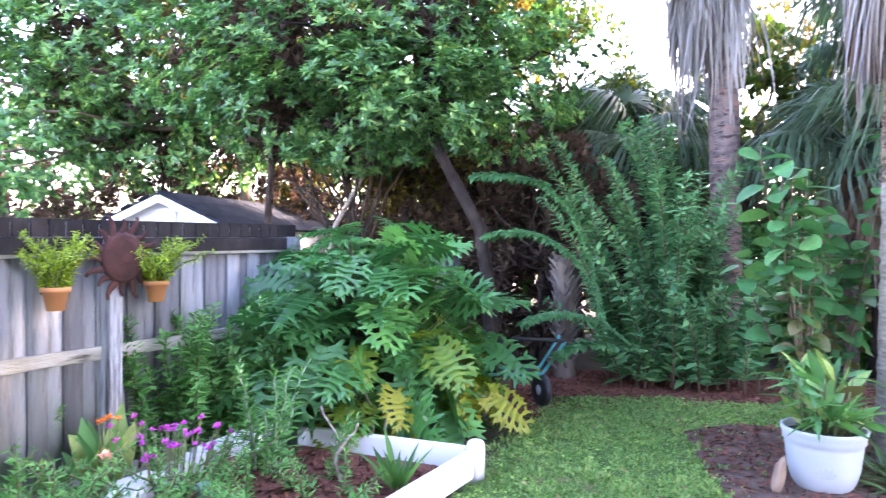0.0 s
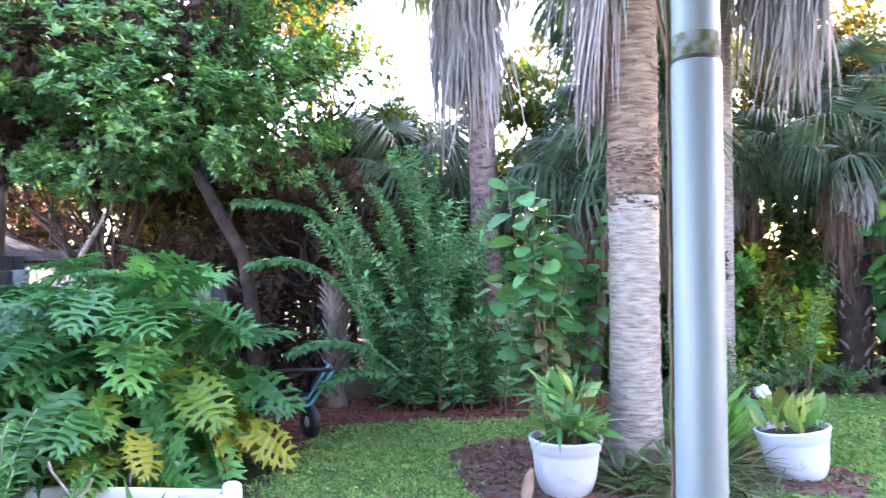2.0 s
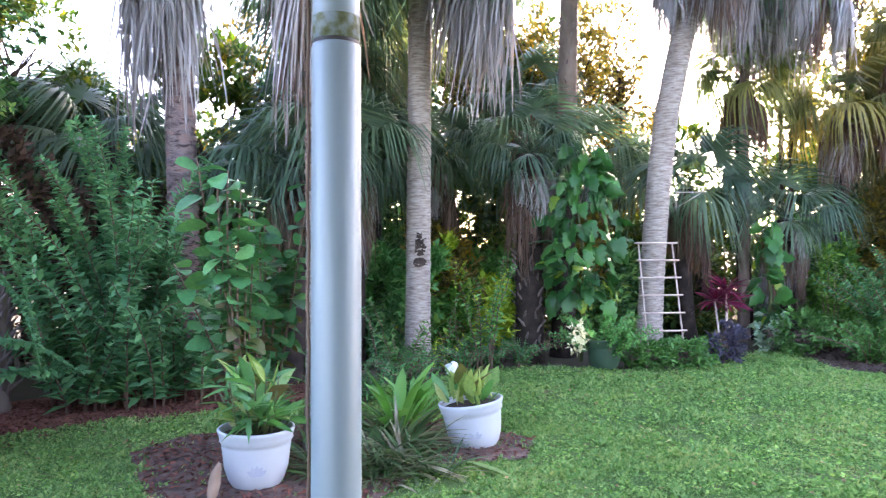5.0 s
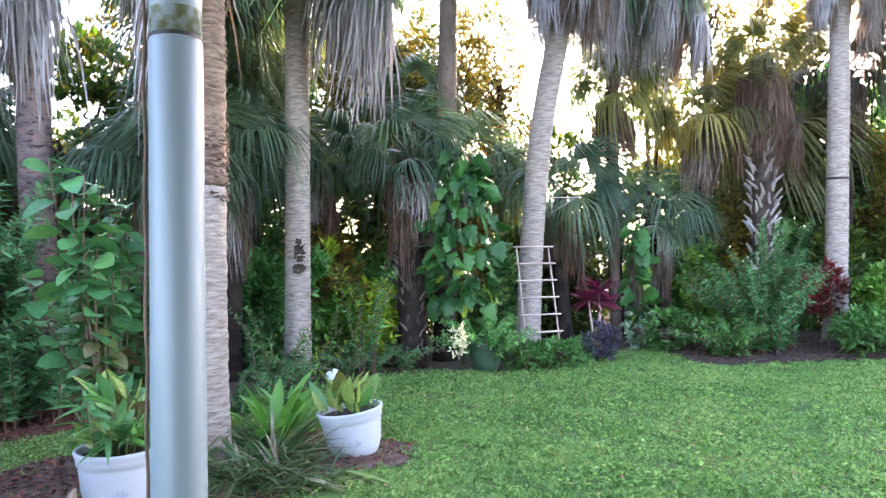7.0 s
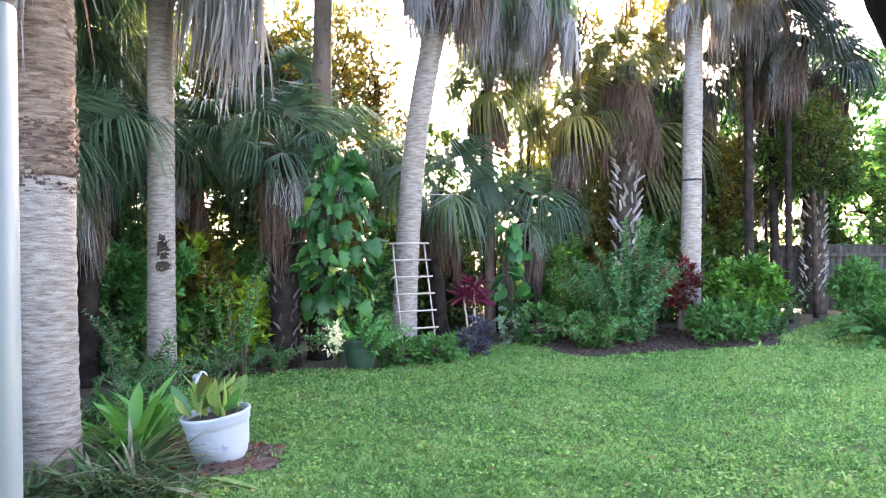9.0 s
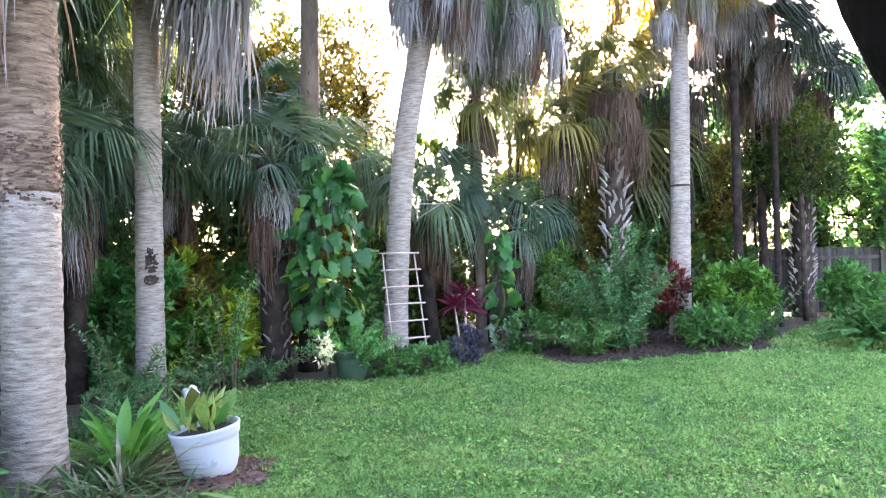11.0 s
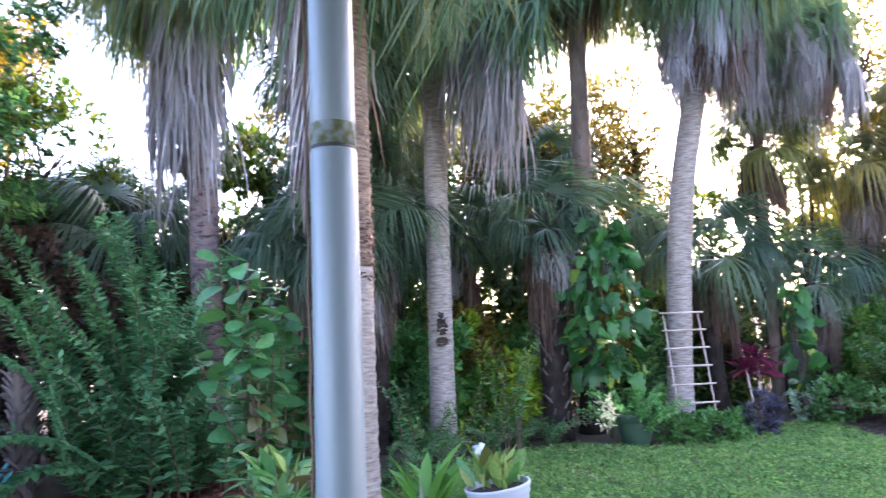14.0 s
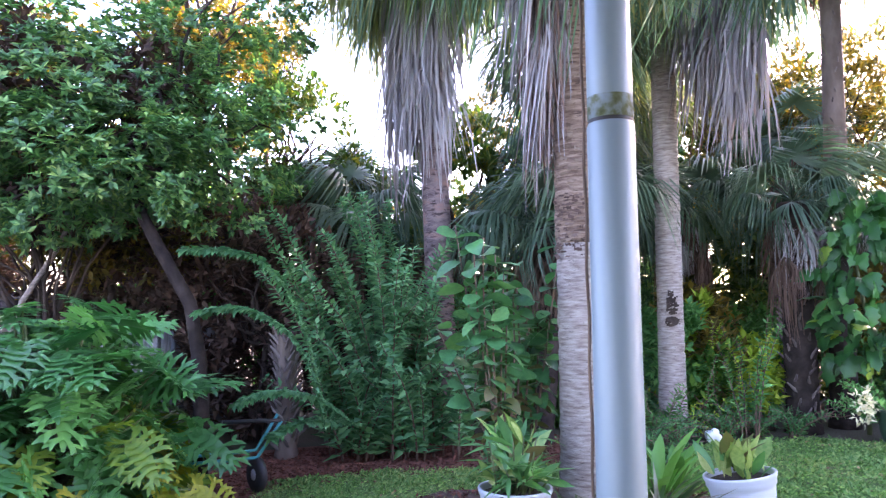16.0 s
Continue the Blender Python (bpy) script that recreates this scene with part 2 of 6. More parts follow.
# ---- mesh helpers ----
def link_mesh(name, V, F, material, parent=None, label="", smooth=False, at=None):
    """V: n x 3; F: a list of arrays of faces, each k x corners."""
    me = bpy.data.meshes.new(name)
    V = np.asarray(V, np.float32)
    F = [np.asarray(f, np.int32) for f in (F if isinstance(F, list) else [F]) if len(f)]
    loops = np.concatenate([f.ravel() for f in F])
    sizes = np.concatenate([np.full(len(f), f.shape[1], np.int32) for f in F])
    me.vertices.add(len(V))
    me.vertices.foreach_set("co", V.ravel())
    me.loops.add(len(loops))
    me.loops.foreach_set("vertex_index", loops)
    me.polygons.add(len(sizes))
    me.polygons.foreach_set("loop_start", np.concatenate([[0], np.cumsum(sizes)[:-1]]).astype(np.int32))
    if smooth:
        me.polygons.foreach_set("use_smooth", np.ones(len(sizes), bool))
    me.update(calc_edges=True)
    me.validate()
    me.materials.append(material)
    ob = new(name, me)
    if parent:
        ob.parent = parent
    if label:
        tagged(ob, label)
    if at is not None:
        ob.matrix_basis = at
    return ob


def share(name, ob, parent, m, label=""):
    """Another object on the same mesh, at the pose m."""
    o = new(name, ob.data)
    o.parent = parent
    o.matrix_basis = m
    if label:
        tagged(o, label)
    return o


def thing(name, x, y, z=0.0, rz=0.0):
    e = new(name)
    e.empty_display_size = 0.1
    e.matrix_basis = pose(x, y, z, 0, 0, rz)
    return e


def part(name, bm, material, parent, label="", at=None, smooth=False):
    me = bpy.data.meshes.new(name)
    bm.to_mesh(me)
    bm.free()
    me.materials.append(material)
    if smooth:
        for p in me.polygons:
            p.use_smooth = True
    ob = new(name, me)
    if parent:
        ob.parent = parent
    if at is not None:
        ob.matrix_basis = at
    if label:
        tagged(ob, label)
    return ob


def box_bm(sx, sy, sz, bevel=0.0, centre=(0, 0, 0)):
    bm = bmesh.new()
    bmesh.ops.create_cube(bm, size=1.0, matrix=Matrix.Translation(centre) @ Matrix.Diagonal((sx, sy, sz, 1)))
    if bevel:
        bmesh.ops.bevel(bm, geom=bm.edges[:], offset=bevel, segments=2, affect="EDGES", profile=0.6)
    return bm


def lathe(profile, n=40, wobble=0.0):
    """A turned form from (radius, height) pairs."""
    a = np.linspace(0, 2 * math.pi, n, endpoint=False)
    V = np.array([[r * math.cos(t), r * math.sin(t), z] for r, z in profile for t in a])
    F = [[i * n + j, i * n + (j + 1) % n, (i + 1) * n + (j + 1) % n, (i + 1) * n + j] for i in range(len(profile) - 1) for j in range(n)]
    if wobble:
        V[:, :2] *= 1 + rng.normal(0, wobble, (len(V), 1))
    return V, F


def tube(points, radii, n=8, rough=0.0):
    """A tapering tube along points, closed at both ends."""
    P = np.asarray(points, float)
    R = np.broadcast_to(np.asarray(radii, float), (len(P),))
    t = np.gradient(P, axis=0)
    t /= np.linalg.norm(t, axis=1)[:, None] + 1e-9
    ref = np.array([1.0, 0.2, 0.1]) if abs(t[0][2]) > 0.7 else np.array([0, 0, 1.0])
    s = np.cross(t, ref)
    s /= np.linalg.norm(s, axis=1)[:, None] + 1e-9
    u = np.cross(s, t)
    a = np.linspace(0, 2 * math.pi, n, endpoint=False)
    k = 1 + (rng.normal(0, rough, (len(P), n)) if rough else np.zeros((len(P), n)))
    V = P[:, None] + (R[:, None] * k)[..., None] * (s[:, None] * np.cos(a)[None, :, None] + u[:, None] * np.sin(a)[None, :, None])
    V = V.reshape(-1, 3)
    i, j = np.meshgrid(np.arange(len(P) - 1), np.arange(n), indexing="ij")
    Q = np.stack([i * n + j, i * n + (j + 1) % n, (i + 1) * n + (j + 1) % n, (i + 1) * n + j], -1).reshape(-1, 4)
    caps = np.array([list(range(n))[::-1], [(len(P) - 1) * n + q for q in range(n)]])
    return V, [Q, caps]


def join(pieces):
    """Several (V, [F...]) as one."""
    Vs, Fs, k = [], {}, 0
    for V, F in pieces:
        for f in (F if isinstance(F, list) and len(F) and not np.isscalar(F[0][0]) else [F]):
            f = np.asarray(f)
            Fs.setdefault(f.shape[1], []).append(f + k)
        Vs.append(V)
        k += len(V)
    return np.concatenate(Vs), [np.concatenate(f) for f in Fs.values()]


def leaf_form(length=1.0, width=0.4, segs=3, fold=0.15, droop=0.2, tip=0.0, peak=0.45):
    """A leaf along +y, its face to +z: folded along the rib, bent down to the tip."""
    y = np.linspace(0, 1, segs + 1)
    w = width / 2 * np.where(y < peak, np.sin(y / peak * math.pi / 2) ** 0.8, np.abs(np.cos((y - peak) / (1 - peak) * math.pi / 2)) ** (1.0 - tip))
    w = np.maximum(w, 0.012 * width)
    z = -droop * length * y ** 2
    V = []
    for yi, wi, zi in zip(y, w, z):
        V += [(-wi, yi * length, zi + fold * wi), (0, yi * length, zi), (wi, yi * length, zi + fold * wi)]
    F = []
    for i in range(segs):
        a = 3 * i
        F += [(a, a + 1, a + 4, a + 3), (a + 1, a + 2, a + 5, a + 4)]
    return np.array(V), np.array(F)


def card(length=1.0, width=0.4, fold=0.2):
    """The smallest leaf: two folded triangles pairs, pointed at both ends."""
    h = width / 2
    V = np.array([(0, 0, 0), (-h, .45 * length, fold * h), (0, length, -.1 * length), (h, .45 * length, fold * h)])
    return V, np.array([(0, 2, 1), (0, 3, 2)])


def frames(pos, ahead, up=None, size=1.0, roll=None):
    """Poses for many leaves: n x 3 x 3 axes (scaled) and places."""
    pos, ahead = np.asarray(pos, float), np.asarray(ahead, float)
    y = ahead / (np.linalg.norm(ahead, axis=1)[:, None] + 1e-9)
    up = np.broadcast_to(np.array([0, 0, 1.0]) if up is None else up, y.shape)
    x = np.cross(y, up)
    x /= np.linalg.norm(x, axis=1)[:, None] + 1e-6
    z = np.cross(x, y)
    if roll is not None:
        c, s = np.cos(roll)[:, None], np.sin(roll)[:, None]
        x, z = c * x + s * z, -s * x + c * z
    A = np.stack([x, y, z], -1) * np.broadcast_to(np.asarray(size, float).reshape(-1, 1, 1), (len(y), 1, 1))
    return A, pos


def scatter(form, A, pos):
    """Copies of one small form at many poses, as V and F."""
    tv, tf = form
    V = np.einsum("kij,nj->kni", A, tv) + pos[:, None]
    F = (np.asarray(tf)[None] + (np.arange(len(pos)) * len(tv))[:, None, None]).reshape(-1, np.asarray(tf).shape[1])
    return V.reshape(-1, 3), F


def unit(n):
    v = rng.normal(0, 1, (n, 3))
    return v / np.linalg.norm(v, axis=1)[:, None]


def mat4(A, p):
    m = Matrix.Identity(4)
    for i in range(3):
        for j in range(3):
            m[i][j] = A[i][j]
        m[i][3] = p[i]
    return m


# ---- ground ----
def sheet(name, outline, z, material, label, category, cuts=0, rough=0.0):
    bm = bmesh.new()
    vs = [bm.verts.new((x, y, z)) for x, y in outline]
    bm.faces.new(vs)
    bmesh.ops.triangulate(bm, faces=bm.faces[:])
    if cuts:
        for _ in range(cuts):
            bmesh.ops.subdivide_edges(bm, edges=[e for e in bm.edges if e.calc_length() > 0.5], cuts=1, use_grid_fill=True)
        for v in bm.verts:
            v.co.z += rough * noise.noise(v.co * 1.7)
    ob = part(name, bm, material, None)
    return tagged(ob, label, category, kind="structure")


def inside(poly, pts):
    x, y = pts[:, 0], pts[:, 1]
    ok = np.zeros(len(pts), bool)
    for (x1, y1), (x2, y2) in zip(poly, poly[1:] + poly[:1]):
        hit = ((y1 > y) != (y2 > y)) & (x < (x2 - x1) * (y - y1) / (y2 - y1 + 1e-12) + x1)
        ok ^= hit
    return ok


LAWN = [(-0.5, 1.5), (-0.45, 3.4), (0.27, 4.75), (0.45, 5.4), (0.9, 6.4), (1.25, 7.2), (2.3, 7.1), (3.4, 6.7), (4.6, 6.7), (5.6, 6.95), (6.9, 6.95),
        (7.6, 6.6), (8.3, 5.55), (9.2, 5.3), (10.2, 5.45), (11.4, 5.5), (11.0, 4.7), (10.35, 4.1), (10.4, 3.72), (11.2, 3.15), (12.2, 2.35), (12.95, 1.4),
        (14.0, 1.7), (19.2, 1.0), (19.2, -9), (-4, -9), (-4, 1.5)]
BARE = [(1.75, 3.9), (1.85, 5.1), (2.0, 5.9), (2.5, 6.15), (3.4, 5.9), (4.2, 5.6), (4.65, 4.9), (4.75, 4.2), (4.3, 3.85), (3.6, 4.2), (3.1, 3.9), (2.4, 3.6)]
sheet("ground", [(-1500, -1500), (1500, -1500), (1500, 1500), (-1500, 1500)], -0.03, M["ground"], "dark leaf-littered earth under the trees", "ground")
sheet("lawn", LAWN, 0.0, M["lawn"], "short green lawn with worn patches", "lawn", 5, 0.02)
sheet("mulch_edge", [(0.95, 6.4), (1.25, 7.2), (2.3, 7.1), (3.4, 6.7), (4.6, 6.7), (5.0, 7.6), (3.8, 8.8), (1.0, 8.8), (0.4, 7.0)], -0.012, M["mulch"],
      "strip of red-brown mulch below the shrubs", "mulch")
sheet("bare_soil", BARE, 0.018, M["bare"], "bare earth with bits of mulch round the potted plants", "soil")

# grass: many short blades, thinner on bare and worn earth
def grass_blades(count, x0, x1, y0, y1, size):
    p = np.stack([rng.uniform(x0, x1, count), rng.uniform(y0, y1, count), np.zeros(count)], -1)
    wander = p + np.stack([rng.normal(0, .09, count), rng.normal(0, .09, count), np.zeros(count)], -1)
    keep = inside(LAWN, wander) & ~(inside(BARE, wander) & (rng.random(count) < 0.95))
    worn = np.array([noise.noise((q[0] * .9, q[1] * .9, 3.0)) for q in p])
    keep &= rng.random(count) < np.clip(1.1 - 1.2 * np.maximum(0, worn - .15), 0.2, 1)
    p = p[keep]
    a = rng.uniform(0, 2 * math.pi, len(p))
    tilt = rng.uniform(.3, 1.45, len(p))
    d = np.stack([np.cos(a) * np.sin(tilt), np.sin(a) * np.sin(tilt), np.cos(tilt)], -1)
    tuft = np.array([noise.noise((q[0] * 9, q[1] * 9, 1.0)) + .6 * noise.noise((q[0] * 2.5, q[1] * 2.5, 5.0)) for q in p])
    A, pos = frames(p, d, size=size * rng.uniform(.6, 1.4, len(p)) * np.clip(.9 + 1.1 * tuft, .35, 1.9), roll=rng.uniform(-1, 1, len(p)))
    return scatter(card(1.0, .34, .3), A, pos)


gv, gf = join([grass_blades(250000, -.3, 5.5, 1.5, 7.2, .034), grass_blades(230000, 5, 13, -1.5, 7, .04), grass_blades(46000, 12, 19.2, -3, 2, .06)])
tagged(link_mesh("grass", gv, gf, M["grass"]), "short green grass blades with yellowed tips", "grass", kind="stuff")


def clover(count, x0, x1, y0, y1, size, z):
    p = np.stack([rng.uniform(x0, x1, count), rng.uniform(y0, y1, count), rng.uniform(z * .5, z, count)], -1)
    v = np.array([noise.noise((q[0] * 3, q[1] * 3, 8.0)) for q in p])
    p = p[inside(LAWN, p) & ~inside(BARE, p) & (v > -.12)]
    d = unit(len(p)) * [1, 1, .25]
    A, pos = frames(p, d, size=size * rng.uniform(.6, 1.3, len(p)), roll=rng.normal(0, .25, len(p)))
    return scatter(card(1.0, .85, .15), A, pos)


cv, cf = join([clover(26000, -.3, 5.5, 1.5, 7.2, .026, .03), clover(36000, 5, 13, -1.5, 7, .034, .035)])
tagged(link_mesh("clover", cv, cf, M["clover"]), "tiny round weed leaves in the lawn", "weeds", kind="stuff")
dv, df = clover(2600, -.3, 13, -1.5, 7.2, .035, .04)
tagged(link_mesh("fallen_bits", dv, df, M["fallen"]), "brown and yellow bits of dry leaf on the lawn", "leaf litter", kind="stuff")


# ---- palms ----
def fan_form(radius, blades=34, spread=2.2, droop=.45, petiole=.7, hang=.0):
    """A live fan frond along +y: stalk, then blades that spread and bend down."""
    pieces = [tube([(0, 0, 0), (0, petiole * .5, .04), (0, petiole, .02)], [.018, .014, .01], 5)]
    V, F = [], []
    for i in range(blades):
        a = spread * (i / (blades - 1) * 2 - 1) + rng.normal(0, .05)
        L = radius * (1 - .28 * abs(a) / spread) * rng.uniform(.85, 1.1)
        d = droop * rng.uniform(.7, 1.5)
        k = len(V)
        bend = rng.uniform(.45, .75)
        for s, w in ((0, .008), (.25, .013), (.5, .014), (.75, .011), (1.0, .0015)):
            over = max(0.0, s - bend)
            c = np.array([math.sin(a) * L * (s - .55 * over), petiole + math.cos(a) * L * (s - .55 * over) * (1 - .15 * s), .02 - L * (d * s ** 2.2 + 1.1 * over ** 1.3) - hang * s])
            side = np.array([math.cos(a), -math.sin(a), .25])
            V += [c - side * w * radius, c + side * w * radius]
        F += [(k + 2 * j, k + 2 * j + 1, k + 2 * j + 3, k + 2 * j + 2) for j in range(4)]
    pieces.append((np.array(V), [np.array(F)]))
    return join(pieces)


def dead_form(length, blades=62, out=.35, spread=.2):
    """A dead frond: the stalk leans out, the dry blades hang straight down from it."""
    pieces = [tube([(0, 0, 0), (0, out * .6, -.02), (0, out, -.22)], [.02, .015, .01], 5)]
    V, F = [], []
    for i in range(blades):
        u = rng.normal(0, 1)
        L = length * (rng.uniform(.25, 1.1) if rng.random() > .12 else rng.uniform(1.1, 1.28))
        bx, by = spread * u * .5, out * rng.uniform(.7, 1.1)
        tx, ty = spread * u * rng.uniform(.5, 1.1), by + rng.uniform(-.14, .1)
        k = len(V)
        ang = rng.uniform(0, math.pi)
        side = np.array([math.cos(ang), math.sin(ang), 0])
        wave, ph = rng.normal(0, .03), rng.uniform(0, 6.3)
        for s, w in ((0, .007), (.25, .012), (.5, .011), (.75, .008), (1.0, .002)):
            c = np.array([bx * min(1, s * 4) + (tx - bx) * s + wave * math.sin(s * 5 + ph), by + (ty - by) * s + .05 * math.sin(s * 3 + u), -.2 - L * s])
            V += [c - side * w, c + side * w]
        F += [(k + 2 * j, k + 2 * j + 1, k + 2 * j + 3, k + 2 * j + 2) for j in range(4)]
    pieces.append((np.array(V), [np.array(F)]))
    return join(pieces)


FRONDS = {}


def frond_mesh(kind, material, i):
    """Three forms of each kind of frond, made once and shared."""
    key = (kind, material, i)
    if key not in FRONDS:
        V, F = {"live": lambda: fan_form(1.0, 64, 2.3, .5, .75), "low": lambda: fan_form(1.0, 64, 2.4, .6, .55),
                "dead": lambda: dead_form(1.0), "drape": lambda: dead_form(1.0, 74, .85, .55)}[kind]()
        ob = link_mesh("frond_form", V, F, M[material])
        FRONDS[key] = ob.data
        bpy.data.objects.remove(ob)
    return FRONDS[key]


def add_frond(parent, name, kind, material, m, label=""):
    o = new(name, frond_mesh(kind, material, int(rng.integers(3))))
    o.parent = parent
    o.matrix_basis = m
    if label:
        tagged(o, label)
    return o


def boot_mesh():
    """The stub of an old leaf stalk: a split wedge that leans out from the trunk."""
    V, F = tube([(0, 0, 0), (0, .05, .12), (0, .12, .28), (0, .2, .42)], [.055, .045, .036, .02], 5)
    return V, F


def palm(name, label, path, r0, r1, bark, live=(18, 1.2, "palm_green", -50, 75), dead=(14, 1.2, 2, "palm_dead", .5), boots=None, group="palms", twist=0.0, skirt_at=None, skirt_arc=65, brown=.25, upper=None, drape=None):
    x, y, _ = path[0]
    t = thing(name, x, y, 0)
    P = np.array(path, float) - [x, y, 0]
    s = np.linspace(0, 1, len(P))
    n = max(30, int(P[-1][2] / .045))
    q = np.linspace(0, 1, n)
    Q = np.stack([np.interp(q, s, P[:, i]) for i in range(3)], -1)
    for _ in range(6):
        Q[1:-1] = (Q[:-2] + 2 * Q[1:-1] + Q[2:]) / 4
    rad = r0 + (r1 - r0) * q + .035 * np.exp(-q * 18)
    rad *= 1 + .02 * np.sin(np.arange(n) * 2.1) + rng.normal(0, .008, n)
    Q[0][2] -= .05
    V, F = tube(Q, rad, 18, .012)
    if upper:
        k = int(np.argmin(abs(Q[:, 2] - upper[0])))
        V, F = tube(Q[:k + 1], rad[:k + 1], 18, .012)
        link_mesh("trunk", V, F, M[bark], t, smooth=True)
        V, F = tube(Q[k:], rad[k:] * 1.02, 18, .02)
        link_mesh("upper_trunk", V, F, M[upper[1]], t, "brown fibrous upper trunk", smooth=True)
    else:
        link_mesh("trunk", V, F, M[bark], t, smooth=True)
    top = Q[-1]
    nl, rl, ml, e0, e1 = live
    for i in range(nl):
        az = i * 137.5 + twist + rng.uniform(-15, 15)
        el = e0 + (e1 - e0) * ((i + .5) / nl) + rng.uniform(-8, 8)
        sc = rl * rng.uniform(.85, 1.12)
        add_frond(t, "frond", "live" if el > -5 else "low", ml, Matrix.Translation(top + np.array([0, 0, .05 * rng.random()])) @ pose(0, 0, 0, el, rng.uniform(-25, 25), az) @ Matrix.Diagonal((sc, sc, sc, 1)))
    nd, ld, levels, md, outw = dead
    for i in range(nd):
        lev = i % max(1, levels)
        az = i * 137.5 + 60 + rng.uniform(-20, 20)
        if skirt_at is not None:
            az = skirt_at + rng.uniform(-skirt_arc, skirt_arc)
        sc = ld * rng.uniform(.55, 1.2)
        add_frond(t, "dead_frond", "dead", md if rng.random() >= brown else "palm_brown",
                  Matrix.Translation(top + np.array([0, 0, -.05 - .3 * lev - rng.uniform(0, .25)])) @ pose(0, 0, 0, rng.uniform(-3, 5), rng.uniform(-5, 5), az) @ Matrix.Translation((0, .35 * max(0.0, outw / .5 - 1) * rng.uniform(.2, 1.3), 0)) @ Matrix.Diagonal((sc * rng.uniform(.65, 1.15), sc * min(1.0, outw / .5), sc, 1)), "dry grey frond hanging down")
    if drape:
        nh, lh, mh = drape
        for i in range(nh):
            az = i * 137.5 + twist + rng.uniform(-20, 20)
            so, sc = rng.uniform(.35, 1.75), lh * rng.uniform(.7, 1.2)
            add_frond(t, "hanging_frond", "drape", mh[int(rng.integers(len(mh)))], Matrix.Translation(top + np.array([0, 0, rng.uniform(-.25, .3)])) @ pose(0, 0, 0, rng.uniform(-4, 14), rng.uniform(-8, 8), az) @ Matrix.Diagonal((sc * rng.uniform(.8, 1.3), so, sc, 1)), "live frond with drooping yellow-green blades")
    if boots:
        z0, z1, nb, size = boots[:4]
        V, F = boot_mesh()
        bo = link_mesh("boot", V, F, M[boots[4] if len(boots) > 4 else "boot"], t, smooth=False)
        for i in range(nb):
            z = z0 + (z1 - z0) * i / nb
            c = np.array([np.interp(z, Q[:, 2], Q[:, 0]), np.interp(z, Q[:, 2], Q[:, 1]), z])
            az = i * 137.5
            r = np.interp(z, Q[:, 2], rad) * .7
            m = Matrix.Translation(c) @ pose(0, 0, 0, 0, 0, az) @ Matrix.Translation((0, r, 0)) @ Matrix.Rotation(radians(rng.choice([-1, 1]) * rng.uniform(18, 48)), 4, "Y") @ Matrix.Diagonal((size, size, size, 1))
            if i == 0:
                bo.matrix_basis = m
            else:
                share("boot", bo, t, m)
    return tagged(t, label, "palm tree", group)


def straight(x, y, h, dx=0.0, dy=0.0, bend=0.0):
    return [(x + dx * s + bend * math.sin(s * math.pi), y + dy * s, h * s) for s in np.linspace(0, 1, 7)]


palm("palm_tree", "tall palm with pale ringed trunk, peeling brown bark, grey skirt", straight(3.33, 5.1, 5.6, -.12, -.2), .2, .185, "bark_palm",
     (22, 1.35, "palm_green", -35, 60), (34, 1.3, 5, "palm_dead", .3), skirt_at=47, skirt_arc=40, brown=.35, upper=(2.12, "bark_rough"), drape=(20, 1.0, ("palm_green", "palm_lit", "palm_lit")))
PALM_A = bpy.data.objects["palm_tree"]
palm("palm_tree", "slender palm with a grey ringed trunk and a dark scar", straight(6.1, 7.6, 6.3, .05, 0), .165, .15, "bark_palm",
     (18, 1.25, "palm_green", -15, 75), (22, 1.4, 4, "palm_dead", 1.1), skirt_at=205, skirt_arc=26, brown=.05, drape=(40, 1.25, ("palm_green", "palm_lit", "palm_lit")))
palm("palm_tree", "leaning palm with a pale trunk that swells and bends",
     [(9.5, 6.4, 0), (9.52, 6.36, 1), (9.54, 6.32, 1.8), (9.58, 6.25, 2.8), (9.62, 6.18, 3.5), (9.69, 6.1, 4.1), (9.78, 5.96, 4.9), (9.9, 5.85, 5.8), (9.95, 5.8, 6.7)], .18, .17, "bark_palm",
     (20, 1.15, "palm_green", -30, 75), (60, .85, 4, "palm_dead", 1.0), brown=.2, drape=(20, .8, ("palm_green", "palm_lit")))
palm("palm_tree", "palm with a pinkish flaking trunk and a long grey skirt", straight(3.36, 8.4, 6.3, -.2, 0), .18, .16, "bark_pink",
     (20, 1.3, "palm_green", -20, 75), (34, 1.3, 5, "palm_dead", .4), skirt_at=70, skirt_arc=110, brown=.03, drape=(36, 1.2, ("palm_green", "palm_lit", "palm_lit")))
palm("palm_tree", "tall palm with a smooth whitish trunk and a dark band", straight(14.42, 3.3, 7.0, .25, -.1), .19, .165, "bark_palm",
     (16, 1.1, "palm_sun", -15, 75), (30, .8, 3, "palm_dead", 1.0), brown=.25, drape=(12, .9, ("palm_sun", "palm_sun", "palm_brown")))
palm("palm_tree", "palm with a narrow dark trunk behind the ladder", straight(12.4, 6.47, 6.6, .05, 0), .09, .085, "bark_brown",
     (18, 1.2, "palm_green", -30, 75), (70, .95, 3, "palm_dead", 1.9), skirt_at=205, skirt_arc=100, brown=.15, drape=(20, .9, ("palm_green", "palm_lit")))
palm("palm_tree", "palm whose trunk is covered with crossed pale leaf stubs", straight(14.76, 4.6, 5.2), .2, .2, "bark_dark",
     (10, .9, "palm_backlit", 0, 60), (40, .85, 4, "palm_brown", .8), boots=(.6, 4.3, 130, .75), brown=.6)
